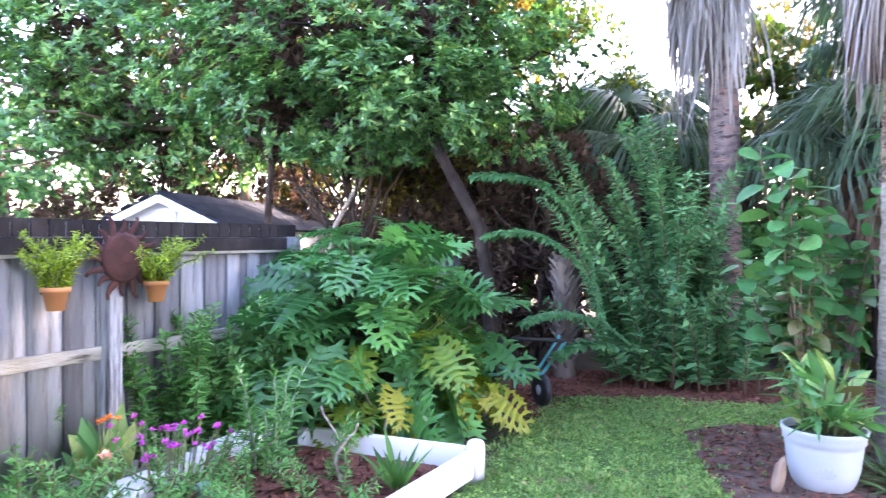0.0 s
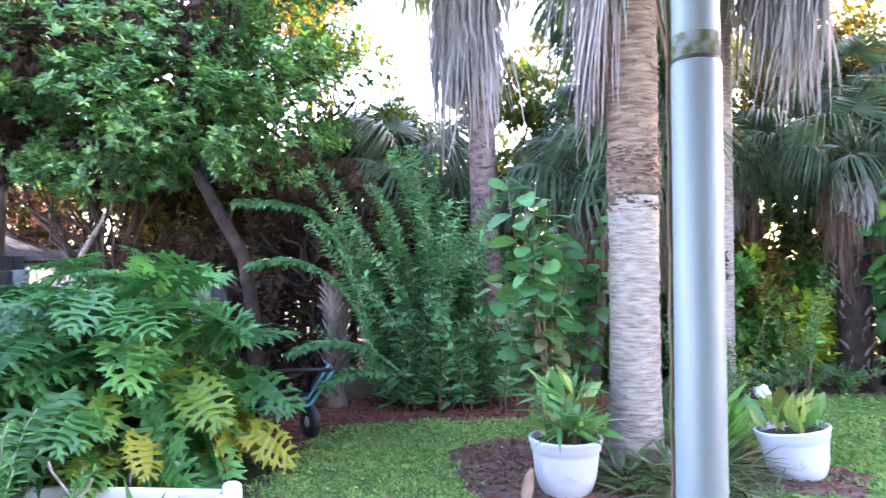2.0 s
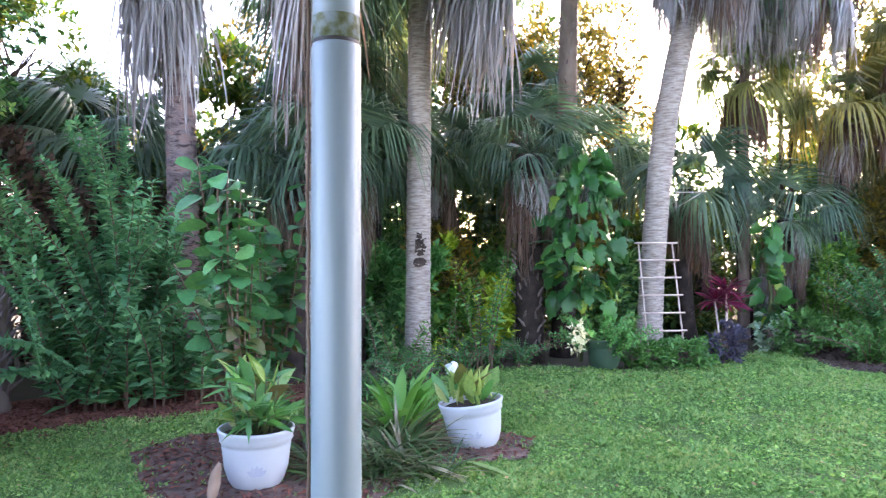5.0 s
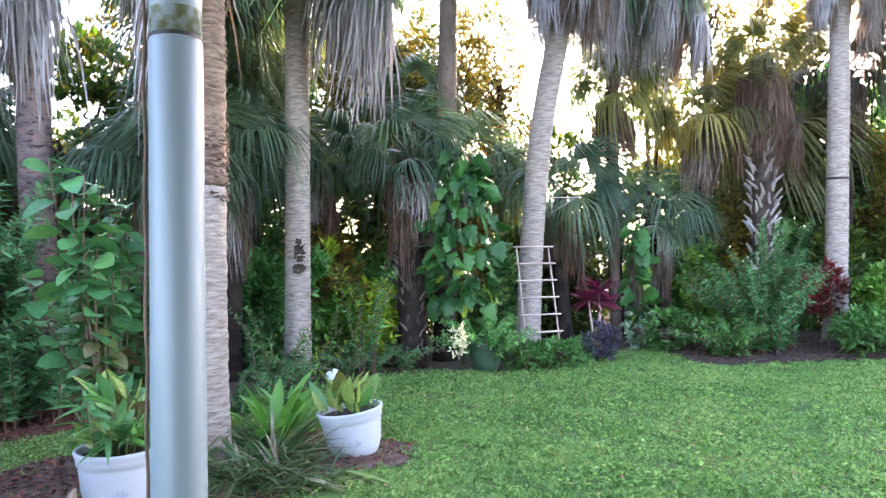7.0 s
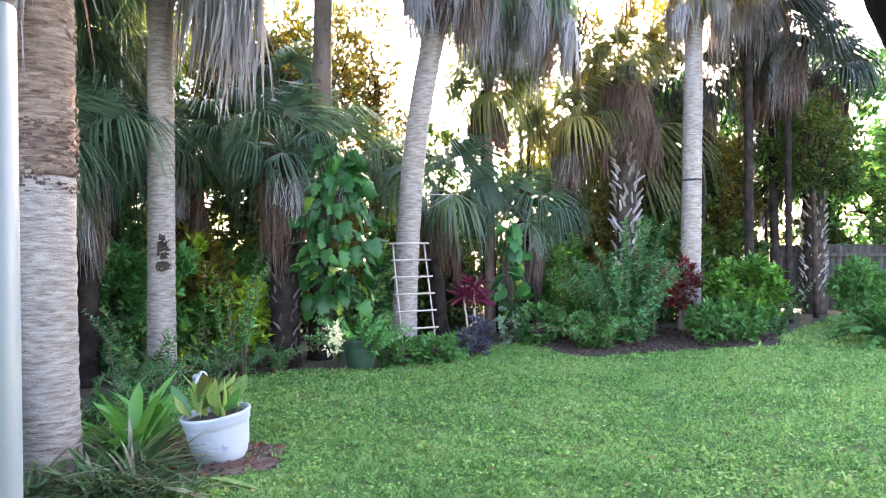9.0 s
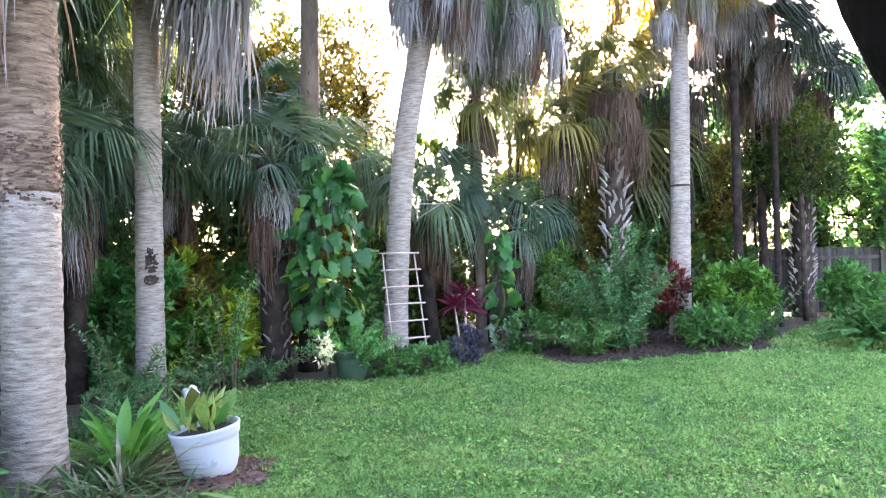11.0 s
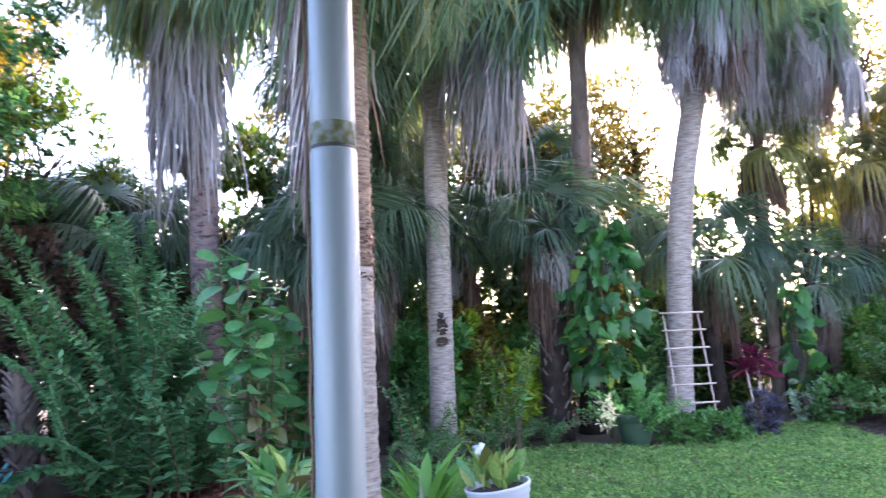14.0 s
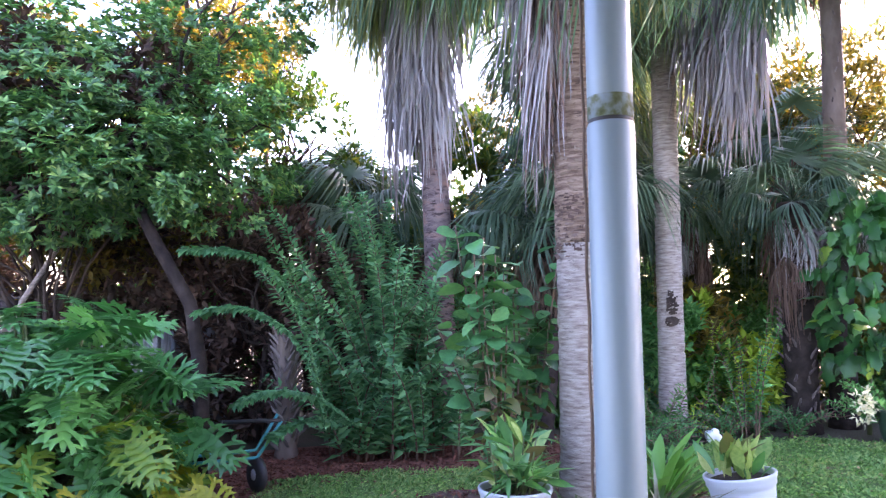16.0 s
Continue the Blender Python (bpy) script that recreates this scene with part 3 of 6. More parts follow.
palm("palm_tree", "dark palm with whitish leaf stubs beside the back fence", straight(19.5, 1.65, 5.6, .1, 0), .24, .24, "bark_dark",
     (14, 1.1, "palm_shaded", -15, 60), (36, 1.2, 3, "palm_brown", .7), boots=(.3, 2.9, 120, .6))
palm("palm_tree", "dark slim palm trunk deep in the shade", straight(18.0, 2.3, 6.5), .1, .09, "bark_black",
     (12, 1.1, "palm_shaded", -15, 60), (34, 1.2, 3, "palm_brown", .7))
palm("palm_tree", "shaded palm with a grey skirt at the lawn's end", straight(14.6, -.9, 7.0, -.2, .2), .16, .15, "bark_shaded",
     (14, 1.2, "palm_shaded", -20, 60), (34, 1.4, 2, "palm_dead", 1.0))
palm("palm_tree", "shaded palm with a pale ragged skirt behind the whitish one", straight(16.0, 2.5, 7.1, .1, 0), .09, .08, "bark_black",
     (12, 1.0, "palm_shaded", 0, 60), (26, 1.0, 3, "palm_dead", .9), brown=.2)
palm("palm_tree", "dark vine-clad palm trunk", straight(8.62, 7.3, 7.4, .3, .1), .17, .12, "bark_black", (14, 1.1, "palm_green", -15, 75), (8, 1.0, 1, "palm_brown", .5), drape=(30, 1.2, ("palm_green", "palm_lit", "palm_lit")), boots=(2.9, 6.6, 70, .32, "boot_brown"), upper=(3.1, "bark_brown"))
# ragged brown bark peeling off the near palm's upper trunk
def wrap(parent, name, material, cx, cy, z0, z1, r, n, arc, size, label, lean=(0, 0)):
    """Curved plates of bark laid round a trunk, as single parts."""
    for i in range(n):
        a = rng.uniform(*arc)
        z = rng.uniform(z0, z1)
        w, h = size * rng.uniform(.6, 1.6), size * rng.uniform(.25, .6)
        k = np.linspace(-1, 1, 5)
        ang = a + k * w / r / 2
        rr = r + rng.uniform(.004, .014)
        jag = rng.normal(0, h * .25, 5)
        x0, y0 = cx + lean[0] * z, cy + lean[1] * z
        V = [(x0 + rr * math.cos(t), y0 + rr * math.sin(t), z - h / 2 + j) for t, j in zip(ang, jag)]
        V += [(x0 + (rr + .006) * math.cos(t), y0 + (rr + .006) * math.sin(t), z + h / 2 - j) for t, j in zip(ang, jag[::-1])]
        F = np.array([[j, j + 1, j + 6, j + 5] for j in range(4)])
        link_mesh(name, np.array(V), [F], M[material], parent, label if i == 0 else "")


AW = (math.pi * .9, math.pi * 1.95)
wrap(PALM_A, "bark_plate", "bark_peel", 0, 0, 2.02, 2.52, .2035, 190, AW, .036, "dark peeling bark plate", (-.0214, -.0357))
wrap(PALM_A, "bark_plate", "bark_tan", 0, 0, 2.1, 4.2, .197, 150, AW, .05, "tan fibrous bark plate", (-.0214, -.0357))
PALM_B, PALM_E = bpy.data.objects["palm_tree.001"], bpy.data.objects["palm_tree.004"]
wrap(PALM_B, "scar", "bark_dark", 0, 0, 1.35, 1.8, .163, 30, (math.pi * 1.26, math.pi * 1.44), .075, "dark rotted scar in the bark", (.008, 0))
V, F = lathe([(.176, 2.82), (.184, 2.825), (.184, 2.855), (.176, 2.86)], 28)
link_mesh("band", V + np.array([.1, -.045, 0]), [F], M["dark"], PALM_E, "dark wire band", smooth=True)
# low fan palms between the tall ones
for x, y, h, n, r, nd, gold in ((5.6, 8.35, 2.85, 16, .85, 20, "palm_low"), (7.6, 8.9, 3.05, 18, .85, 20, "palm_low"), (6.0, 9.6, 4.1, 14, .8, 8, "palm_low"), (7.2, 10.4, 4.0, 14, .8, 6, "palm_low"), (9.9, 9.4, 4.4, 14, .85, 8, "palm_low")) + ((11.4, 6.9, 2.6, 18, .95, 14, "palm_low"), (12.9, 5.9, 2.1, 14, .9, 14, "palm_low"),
                                (14.1, 5.6, 4.1, 16, .95, 20, "palm_backlit"), (2.9, 10.2, 3.0, 12, .9, 4, "palm_low"), (4.4, 7.9, 2.6, 20, .85, 12, "palm_low"), (20.5, 3.2, 3.2, 14, 1.2, 12, "palm_shaded"),
                                (16.8, 5.2, 3.6, 20, 1.4, 12, "palm_backlit"), (7.1, 10.15, 4.7, 20, 1.0, 16, "palm_lit"), (20.4, 4.4, 3.4, 14, .9, 20, "palm_shaded")) + ((12.75, 6.6, 4.6, 18, .85, 22, "palm_lit"), (17.0, 1.9, 5.9, 15, 1.0, 46, "palm_shaded"), (16.6, 3.6, 5.2, 14, .9, 40, "palm_shaded"), (10.6, 8.6, 3.2, 16, 1.0, 12, "palm_low"), (5.25, 8.55, 4.9, 18, 1.0, 16, "palm_low"), (3.05, 11.9, 3.5, 16, .9, 8, "palm_low")):
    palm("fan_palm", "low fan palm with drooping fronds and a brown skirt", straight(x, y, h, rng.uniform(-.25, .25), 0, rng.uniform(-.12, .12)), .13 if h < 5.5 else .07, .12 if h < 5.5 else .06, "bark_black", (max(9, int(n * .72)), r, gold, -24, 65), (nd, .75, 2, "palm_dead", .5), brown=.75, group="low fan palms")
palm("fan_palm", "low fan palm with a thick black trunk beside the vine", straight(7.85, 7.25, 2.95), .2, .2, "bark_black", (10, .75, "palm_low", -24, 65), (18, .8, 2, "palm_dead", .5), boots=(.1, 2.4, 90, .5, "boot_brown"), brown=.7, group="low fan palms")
# the stump-like young palm with crossed stubs under the trees
palm("young_palm", "short palm trunk wrapped in crossed whitish leaf stubs", straight(1.42, 8.3, 1.4), .11, .11, "bark_brown", (0, 1, "palm_green", 0, 0), (0, 1, 1, "palm_dead", .5), boots=(.05, 1.3, 110, .45, "boot_brown"), group="low fan palms")


# ---- broad-leaved trees and shrubs ----
def stars(centres, outward, per, size, form):
    """Flat stars of leaves, each facing up and out from the crown."""
    n = len(centres)
    ax = outward * .6 + unit(n) * .35 + np.array([0, 0, .75])
    ax /= np.linalg.norm(ax, axis=1)[:, None]
    ax = np.repeat(ax, per, 0)
    d = unit(n * per)
    d -= ax * (d * ax).sum(1)[:, None]
    d /= np.linalg.norm(d, axis=1)[:, None] + 1e-9
    rise = rng.uniform(-.25, .9, n * per)[:, None]
    A, pos = frames(np.repeat(centres, per, 0) + ax * .02, d + ax * rise, up=ax, size=size * rng.uniform(.6, 1.15, n * per), roll=rng.normal(0, .25, n * per))
    return scatter(form, A, pos)


def rosettes(centres, outward, per, size, form, lift=.35, wild=.35):
    """A tuft of leaves at each centre, spread about its outward way."""
    n = len(centres)
    o = np.repeat(outward, per, 0)
    d = o * .55 + unit(n * per) * .9
    d[:, 2] += lift
    p = np.repeat(centres, per, 0) + unit(n * per) * size * wild
    A, pos = frames(p, d, size=size * rng.uniform(.6, 1.25, n * per), roll=rng.normal(0, .5, n * per))
    return scatter(form, A, pos)


def blob(centre, radii, n, shell=.55):
    u = unit(n)
    r = (shell + (1 - shell) * rng.random(n)) ** 1.0
    p = np.asarray(centre) + u * np.asarray(radii) * r[:, None]
    return p, u


def clumpy(p, u, scale, keep, seed):
    """Keep the points that lie in the dense parts of a 3-D noise: uneven outline, gaps."""
    v = np.array([noise.noise(Vector(q) * scale + Vector((seed, 0, 0))) for q in p])
    k = v > np.quantile(v, 1 - keep)
    return p[k], u[k]


def limbs(base, targets, r0, bends=.25):
    out = []
    for tgt in targets:
        b, e = np.asarray(base, float), np.asarray(tgt, float)
        s = np.linspace(0, 1, 8)[:, None]
        P = b + (e - b) * s + rng.normal(0, bends * .3, (8, 3)) * np.sin(s * math.pi)
        out.append(tube(P, np.linspace(r0, r0 * .25, 8), 7))
    return out


def tree(name, label, base, trunk_path, trunk_r, blobs, leaf_size, per, leaf_mat, bark, group="", keep=.6, scale=.9, form=None, category="tree", branches=14, wild=.35, lift=.35):
    t = thing(name, base[0], base[1], 0)
    off = np.array([base[0], base[1], 0.0])
    form = form or card(1.0, .42, .3)
    if trunk_path:
        P = np.array(trunk_path, float) - off
        V, F = tube(P, np.linspace(trunk_r, trunk_r * .6, len(P)), 10, .04)
        link_mesh("trunk", V, F, M[bark], t, smooth=True)
        tips = []
        for c, r, n in blobs:
            p, _ = blob(c, np.array(r) * .8, max(3, branches // len(blobs)))
            tips.append(p)
        for V, F in limbs(P[-1], np.concatenate(tips) - off, trunk_r * .45):
            link_mesh("limb", V, F, M[bark], t)
    pieces = []
    for c, r, n in blobs:
        p, u = blob(c, r, n)
        if keep < 1:
            p, u = clumpy(p, u, scale, keep, c[0] + 7)
        pieces.append(stars(p - off, u, per, leaf_size, form) if wild < .2 else rosettes(p - off, u, per, leaf_size, form, lift, wild))
    V, F = join(pieces)
    link_mesh("crown" if category == "tree" else "foliage", V, F, M[leaf_mat], t)
    return tagged(t, label, category, group)


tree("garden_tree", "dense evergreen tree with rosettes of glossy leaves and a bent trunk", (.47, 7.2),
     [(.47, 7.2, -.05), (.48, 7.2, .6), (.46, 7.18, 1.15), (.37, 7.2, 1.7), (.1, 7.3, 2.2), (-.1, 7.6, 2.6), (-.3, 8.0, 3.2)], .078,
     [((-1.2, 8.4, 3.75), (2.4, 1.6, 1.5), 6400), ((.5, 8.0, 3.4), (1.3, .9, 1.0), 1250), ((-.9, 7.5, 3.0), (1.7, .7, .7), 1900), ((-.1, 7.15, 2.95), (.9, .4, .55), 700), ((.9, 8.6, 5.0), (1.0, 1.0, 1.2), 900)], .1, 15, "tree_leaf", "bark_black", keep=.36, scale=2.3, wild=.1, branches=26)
tree("garden_tree", "big evergreen tree behind the shed with gaps of bright sky", (-4.2, 12.0),
     [(-3.3, 12, -.05), (-3.25, 12, 1.2), (-3.3, 12, 2.4), (-3.5, 12.1, 3.4)], .13,
     [((-4.4, 11.5, 4.9), (3.5, 1.8, 2.7), 7500), ((-6.4, 11.0, 3.4), (1.6, 1.4, 1.7), 900)], .15, 11, "tree_leaf", "bark_brown", keep=.48, scale=1.8, wild=.1, branches=26)
for x, y, blobs in ((-1.2, 8.8, [((-1.2, 8.8, 3.7), (2.0, 1.0, 1.25), 1300)]), (-4.5, 12.0, [((-4.5, 12.0, 4.6), (2.8, 1.2, 2.1), 1300)]), (-4.2, 12.8, [((-4.2, 12.8, 1.9), (4.6, .7, 1.3), 1100)]), (-.8, 15.2, [((-.8, 15.2, 2.4), (3.4, .6, 2.0), 1300)]), (1.6, 11.2, [((1.6, 11.2, 1.5), (2.6, .5, 1.9), 1500)]), (4.6, 11.4, [((4.6, 11.4, 1.2), (1.8, .5, 1.5), 700)]), (.2, 9.9, [((.2, 9.9, 1.7), (1.5, .5, 1.7), 700)]), (1.2, 9.3, [((1.2, 9.3, 1.6), (1.3, .5, 1.6), 500)])):
    tree("dry_thicket", "brown dead foliage hanging in the shade below the trees", (x, y), straight(x, y, 1.2, .1), .05, blobs, .16, 10, "dead_leaf", "bark_dark", "dry thickets", keep=.8, category="thicket", branches=22)
# woods behind: separate far trees, then an understorey
# trees at (26, 11.5) and (13.8, 11.8) are added to block the sun
for i, (x, y, h, r, n, dark) in enumerate(((-9, 15, 5.0, 3, 700, 1), (-5.5, 17, 8, 3.4, 1600, 0), (-1, 16, 5.6, 2.8, 1300, 1), (2.2, 15, 3.9, 2.4, 1100, 0), (6.2, 15.5, 4.3, 2.6, 1300, 0),
                                           (9.5, 14.5, 5.8, 2.5, 1300, 1), (7.6, 11.6, 6.6, 1.8, 2300, 1), (9.6, 12.4, 7.0, 1.9, 2300, 0)) + ((11.4, 11.3, 6.2, 1.7, 1800, 0), (5.2, 12.5, 5.2, 1.8, 900, 0), (13, 13.5, 4.4, 2.6, 1300, 0), (16, 10.5, 4.8, 2.6, 1300, 0), (18.5, 8.5, 4.0, 2.4, 1200, 0), (20, 6.5, 7.2, 2.6, 2000, 0), (22, 5.4, 4.2, 2.2, 1500, 0), (23, 1.6, 7.5, 2.8, 1900, 1), (18.8, 4.4, 5.6, 1.8, 1500, 1), (21, -.6, 5.0, 1.6, 1200, 1), (22, -1.2, 3.4, 2.2, 1300, 0)) + ((24, 4.2, 7.0, 3.0, 2000, 0), (26, 11.5, 9.5, 3.0, 1300, 0), (13.8, 11.8, 7.4, 1.7, 850, 0), (25.5, .6, 4.2, 2.6, 1600, 1), (26, -3.5, 6, 3, 1300, 1))):
    zc = h * .55
    tree("woodland_tree", "far tree with backlit yellow-green leaves and sky between them" if not dark else "far dark green tree with sky between its leaves", (x, y), straight(x, y, h * .6, rng.uniform(-.3, .3)), .14,
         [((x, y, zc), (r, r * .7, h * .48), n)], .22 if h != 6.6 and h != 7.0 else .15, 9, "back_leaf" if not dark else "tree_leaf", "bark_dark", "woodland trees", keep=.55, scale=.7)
# the one at (25, 13.2) is added to keep sun off the fence
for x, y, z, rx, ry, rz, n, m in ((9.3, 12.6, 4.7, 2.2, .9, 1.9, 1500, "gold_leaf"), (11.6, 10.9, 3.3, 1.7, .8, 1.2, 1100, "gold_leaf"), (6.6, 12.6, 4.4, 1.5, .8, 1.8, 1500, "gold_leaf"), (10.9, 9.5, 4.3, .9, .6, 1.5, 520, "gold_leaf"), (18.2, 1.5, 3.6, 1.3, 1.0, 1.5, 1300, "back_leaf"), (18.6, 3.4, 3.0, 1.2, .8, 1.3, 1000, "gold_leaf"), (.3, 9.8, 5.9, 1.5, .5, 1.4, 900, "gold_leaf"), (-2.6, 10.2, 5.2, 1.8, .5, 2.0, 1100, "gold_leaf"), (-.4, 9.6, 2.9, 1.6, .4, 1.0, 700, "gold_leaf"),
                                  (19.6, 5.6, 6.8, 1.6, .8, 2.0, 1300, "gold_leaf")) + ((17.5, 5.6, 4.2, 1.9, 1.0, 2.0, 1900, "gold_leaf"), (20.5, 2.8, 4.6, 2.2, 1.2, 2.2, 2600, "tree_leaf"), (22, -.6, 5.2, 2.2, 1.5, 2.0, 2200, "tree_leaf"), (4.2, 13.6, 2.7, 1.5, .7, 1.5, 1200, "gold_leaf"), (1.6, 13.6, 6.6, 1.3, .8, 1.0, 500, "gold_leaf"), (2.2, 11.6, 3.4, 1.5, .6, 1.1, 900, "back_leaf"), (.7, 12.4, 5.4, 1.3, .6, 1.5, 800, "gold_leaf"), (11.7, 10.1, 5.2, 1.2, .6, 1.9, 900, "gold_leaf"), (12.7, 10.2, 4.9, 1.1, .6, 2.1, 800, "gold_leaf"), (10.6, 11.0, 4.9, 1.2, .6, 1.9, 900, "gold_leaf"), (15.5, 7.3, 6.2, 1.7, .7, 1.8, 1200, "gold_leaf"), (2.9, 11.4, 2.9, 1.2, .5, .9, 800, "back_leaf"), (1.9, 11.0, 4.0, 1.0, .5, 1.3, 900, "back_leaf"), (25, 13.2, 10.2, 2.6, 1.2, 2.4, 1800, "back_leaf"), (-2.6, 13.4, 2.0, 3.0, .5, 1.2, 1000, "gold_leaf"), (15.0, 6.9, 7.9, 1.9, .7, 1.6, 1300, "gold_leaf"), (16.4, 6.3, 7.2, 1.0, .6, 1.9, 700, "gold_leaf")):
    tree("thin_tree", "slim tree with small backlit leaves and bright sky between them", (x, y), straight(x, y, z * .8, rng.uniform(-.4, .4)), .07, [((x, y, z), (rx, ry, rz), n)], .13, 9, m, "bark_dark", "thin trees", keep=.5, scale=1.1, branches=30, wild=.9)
# lime, chartreuse and bed_green between the palms: bright colour in place of light
for i, (c, r, n, m) in enumerate((((-6, 13.5, .9), (4.5, .6, 1.3), 900, "back_leaf"), ((1.6, 12.2, .9), (2.8, .6, 1.7), 1100, "shrub"), ((6.2, 10.6, .9), (2.4, .7, 1.4), 1100, "shrub")) + (((9.2, 9.6, .8), (1.8, .6, 1.4), 900, "back_leaf"), ((5.2, 9.2, .7), (1.0, .5, 1.1), 700, "shrub"), ((7.1, 9.5, .7), (1.1, .5, 1.1), 800, "tree_leaf"), ((8.3, 8.7, .6), (.9, .4, 1.0), 600, "shrub"),
                                  ((10.4, 7.9, .7), (1.2, .5, 1.1), 800, "tree_leaf"), ((11.9, 7.3, .7), (1.1, .5, 1.1), 700, "back_leaf")) + (((13.9, 6.4, .8), (1.2, .5, 1.2), 700, "tree_leaf"), ((16.2, 4.6, .9), (1.2, .7, 1.3), 800, "tree_leaf"),
                                  ((17.6, 2.9, .9), (1.3, .6, 1.3), 700, "back_leaf"), ((6.4, 8.2, .35), (.8, .3, .5), 260, "fern"), ((6.35, 8.75, .75), (.7, .35, .95), 260, "bed_green"), ((7.15, 7.9, .7), (.5, .3, .9), 150, "gold_leaf"), ((6.95, 7.75, .55), (.45, .25, .6), 130, "lime"), ((7.45, 7.6, .6), (.4, .25, .6), 110, "chartreuse"), ((6.6, 8.0, .9), (.5, .25, .7), 200, "bed_green"), ((7.2, 8.2, 1.0), (.5, .25, .8), 180, "chartreuse"), ((15.6, 6.0, 1.3), (1.1, .5, 1.7), 620, "back_leaf")) + (((7.3, 8.6, .9), (.8, .3, 1.1), 420, "gold_leaf"), ((10.0, 8.0, 1.2), (.9, .4, 1.0), 380, "gold_leaf"), ((13.6, 5.4, .9), (.9, .3, .9), 380, "lime"), ((15.6, 3.5, 1.0), (.9, .5, 1.2), 520, "back_leaf"),
                                  ((12.5, 8.4, .9), (2.2, .7, 1.3), 1000, "back_leaf"), ((16.5, 7.0, 1.0), (2.2, .8, 1.5), 1000, "shrub"), ((20, 4.2, 1.1), (2.2, .9, 1.5), 1000, "back_leaf"), ((22.5, 1.9, 1.2), (1.6, .9, 1.5), 700, "back_leaf"), ((17.6, 6.0, 1.4), (1.6, .6, 1.8), 800, "gold_leaf"), ((16, 9.1, 1.3), (1.8, .6, 1.8), 800, "back_leaf"), ((13.5, 10, 1.2), (1.6, .6, 1.8), 700, "gold_leaf"), ((15.2, 5.3, 1.3), (.7, .4, 1.4), 300, "gold_leaf"))):
    tree("undergrowth", "tangled undergrowth below the palms", (c[0], c[1]), None, 0, [(c, r, n)], .16, 11, m, "bark_dark", "undergrowth", keep=.8, category="undergrowth")


def fronded(name, label, x, y, stems, height, lean, leaf_len, leaf_w, gap, material, group="", category="shrub", spread=.25, pairs=True, wood="twig", low=.08, flop=0.0):
    """A shrub of upright or arching stems with leaflets in pairs along them."""
    t = thing(name, x, y)
    lv, st = [], []
    form = card(1.0, leaf_w / leaf_len, .3)
    for i in range(stems):
        a = rng.uniform(0, 2 * math.pi)
        h = height * rng.uniform(.6, 1.1)
        ln = lean * rng.uniform(.2, 1.2)
        s = np.linspace(0, 1, 12)[:, None]
        b = np.array([math.cos(a), math.sin(a), 0]) * spread * rng.random() ** .6
        P = b + np.array([math.cos(a), math.sin(a), 0]) * ln * s ** 2 + np.array([0, 0, 1]) * h * (s - flop * s ** 2.5) + rng.normal(0, .015, (12, 3)) * s
        st.append(tube(P, np.linspace(.012, .004, 12), 5))
        m = int(h / gap)
        q = np.linspace(low, 1, m)
        C = np.stack([np.interp(q, s[:, 0], P[:, k]) for k in range(3)], -1)
        T = np.gradient(C, axis=0)
        T /= np.linalg.norm(T, axis=1)[:, None]
        side = np.cross(T, unit(1)[0])
        side /= np.linalg.norm(side, axis=1)[:, None] + 1e-9
        other = np.cross(T, side)
        for k in range(4 if pairs else 2):
            d = side * math.cos(k * math.pi / 2 + .3) + other * math.sin(k * math.pi / 2 + .3) + T * .45 + rng.normal(0, .25, C.shape)
            A, pos = frames(C, d, size=leaf_len * rng.uniform(.6, 1.15, m) * (1.05 - .5 * q), roll=rng.normal(0, .4, m))
            lv.append(scatter(form, A, pos))
    for V, F in st:
        link_mesh("stem", V, F, M[wood], t)
    V, F = join(lv)
    link_mesh("foliage", V, F, M[material], t)
    return tagged(t, label, category, group)


# the feathery blue-green shrub below the trees, and its long arching sprays
def spray(parent, name, P, leaf_len, material, gap=.022):
    """An arching frond: a rib with two close rows of leaflets."""
    P = np.asarray(P, float)
    s = np.linspace(0, 1, len(P))
    q = np.linspace(0, 1, 16)
    C = np.stack([np.interp(q, s, P[:, k]) for k in range(3)], -1)
    for _ in range(4):
        C[1:-1] = (C[:-2] + 2 * C[1:-1] + C[2:]) / 4
    L = np.linalg.norm(np.diff(C, axis=0), axis=1).sum()
    m = int(L / gap)
    u = np.linspace(.05, 1, m)
    D = np.stack([np.interp(u, q, C[:, k]) for k in range(3)], -1)
    T = np.gradient(D, axis=0)
    T /= np.linalg.norm(T, axis=1)[:, None]
    side = np.cross(T, [0, 0, 1.0])
    side /= np.linalg.norm(side, axis=1)[:, None] + 1e-9
    lv = [tube(C, np.linspace(.012, .004, 16), 5)]
    for sg in (-1, 1, -1, 1):
        d = side * sg + T * .3 + rng.normal(0, .18, D.shape) + np.array([0, 0, rng.uniform(-.7, .3)])
        A, pos = frames(D, d, size=leaf_len * rng.uniform(.75, 1.1, m) * np.sin(np.clip(u * 2.8 + .3, 0, math.pi * .55)), roll=rng.normal(0, .3, m))
        V, F = scatter(card(1.0, .4, .2), A, pos)
        lv.append((V, [F]))
    V, F = join(lv)
    return link_mesh(name, V, F, M[material], parent)


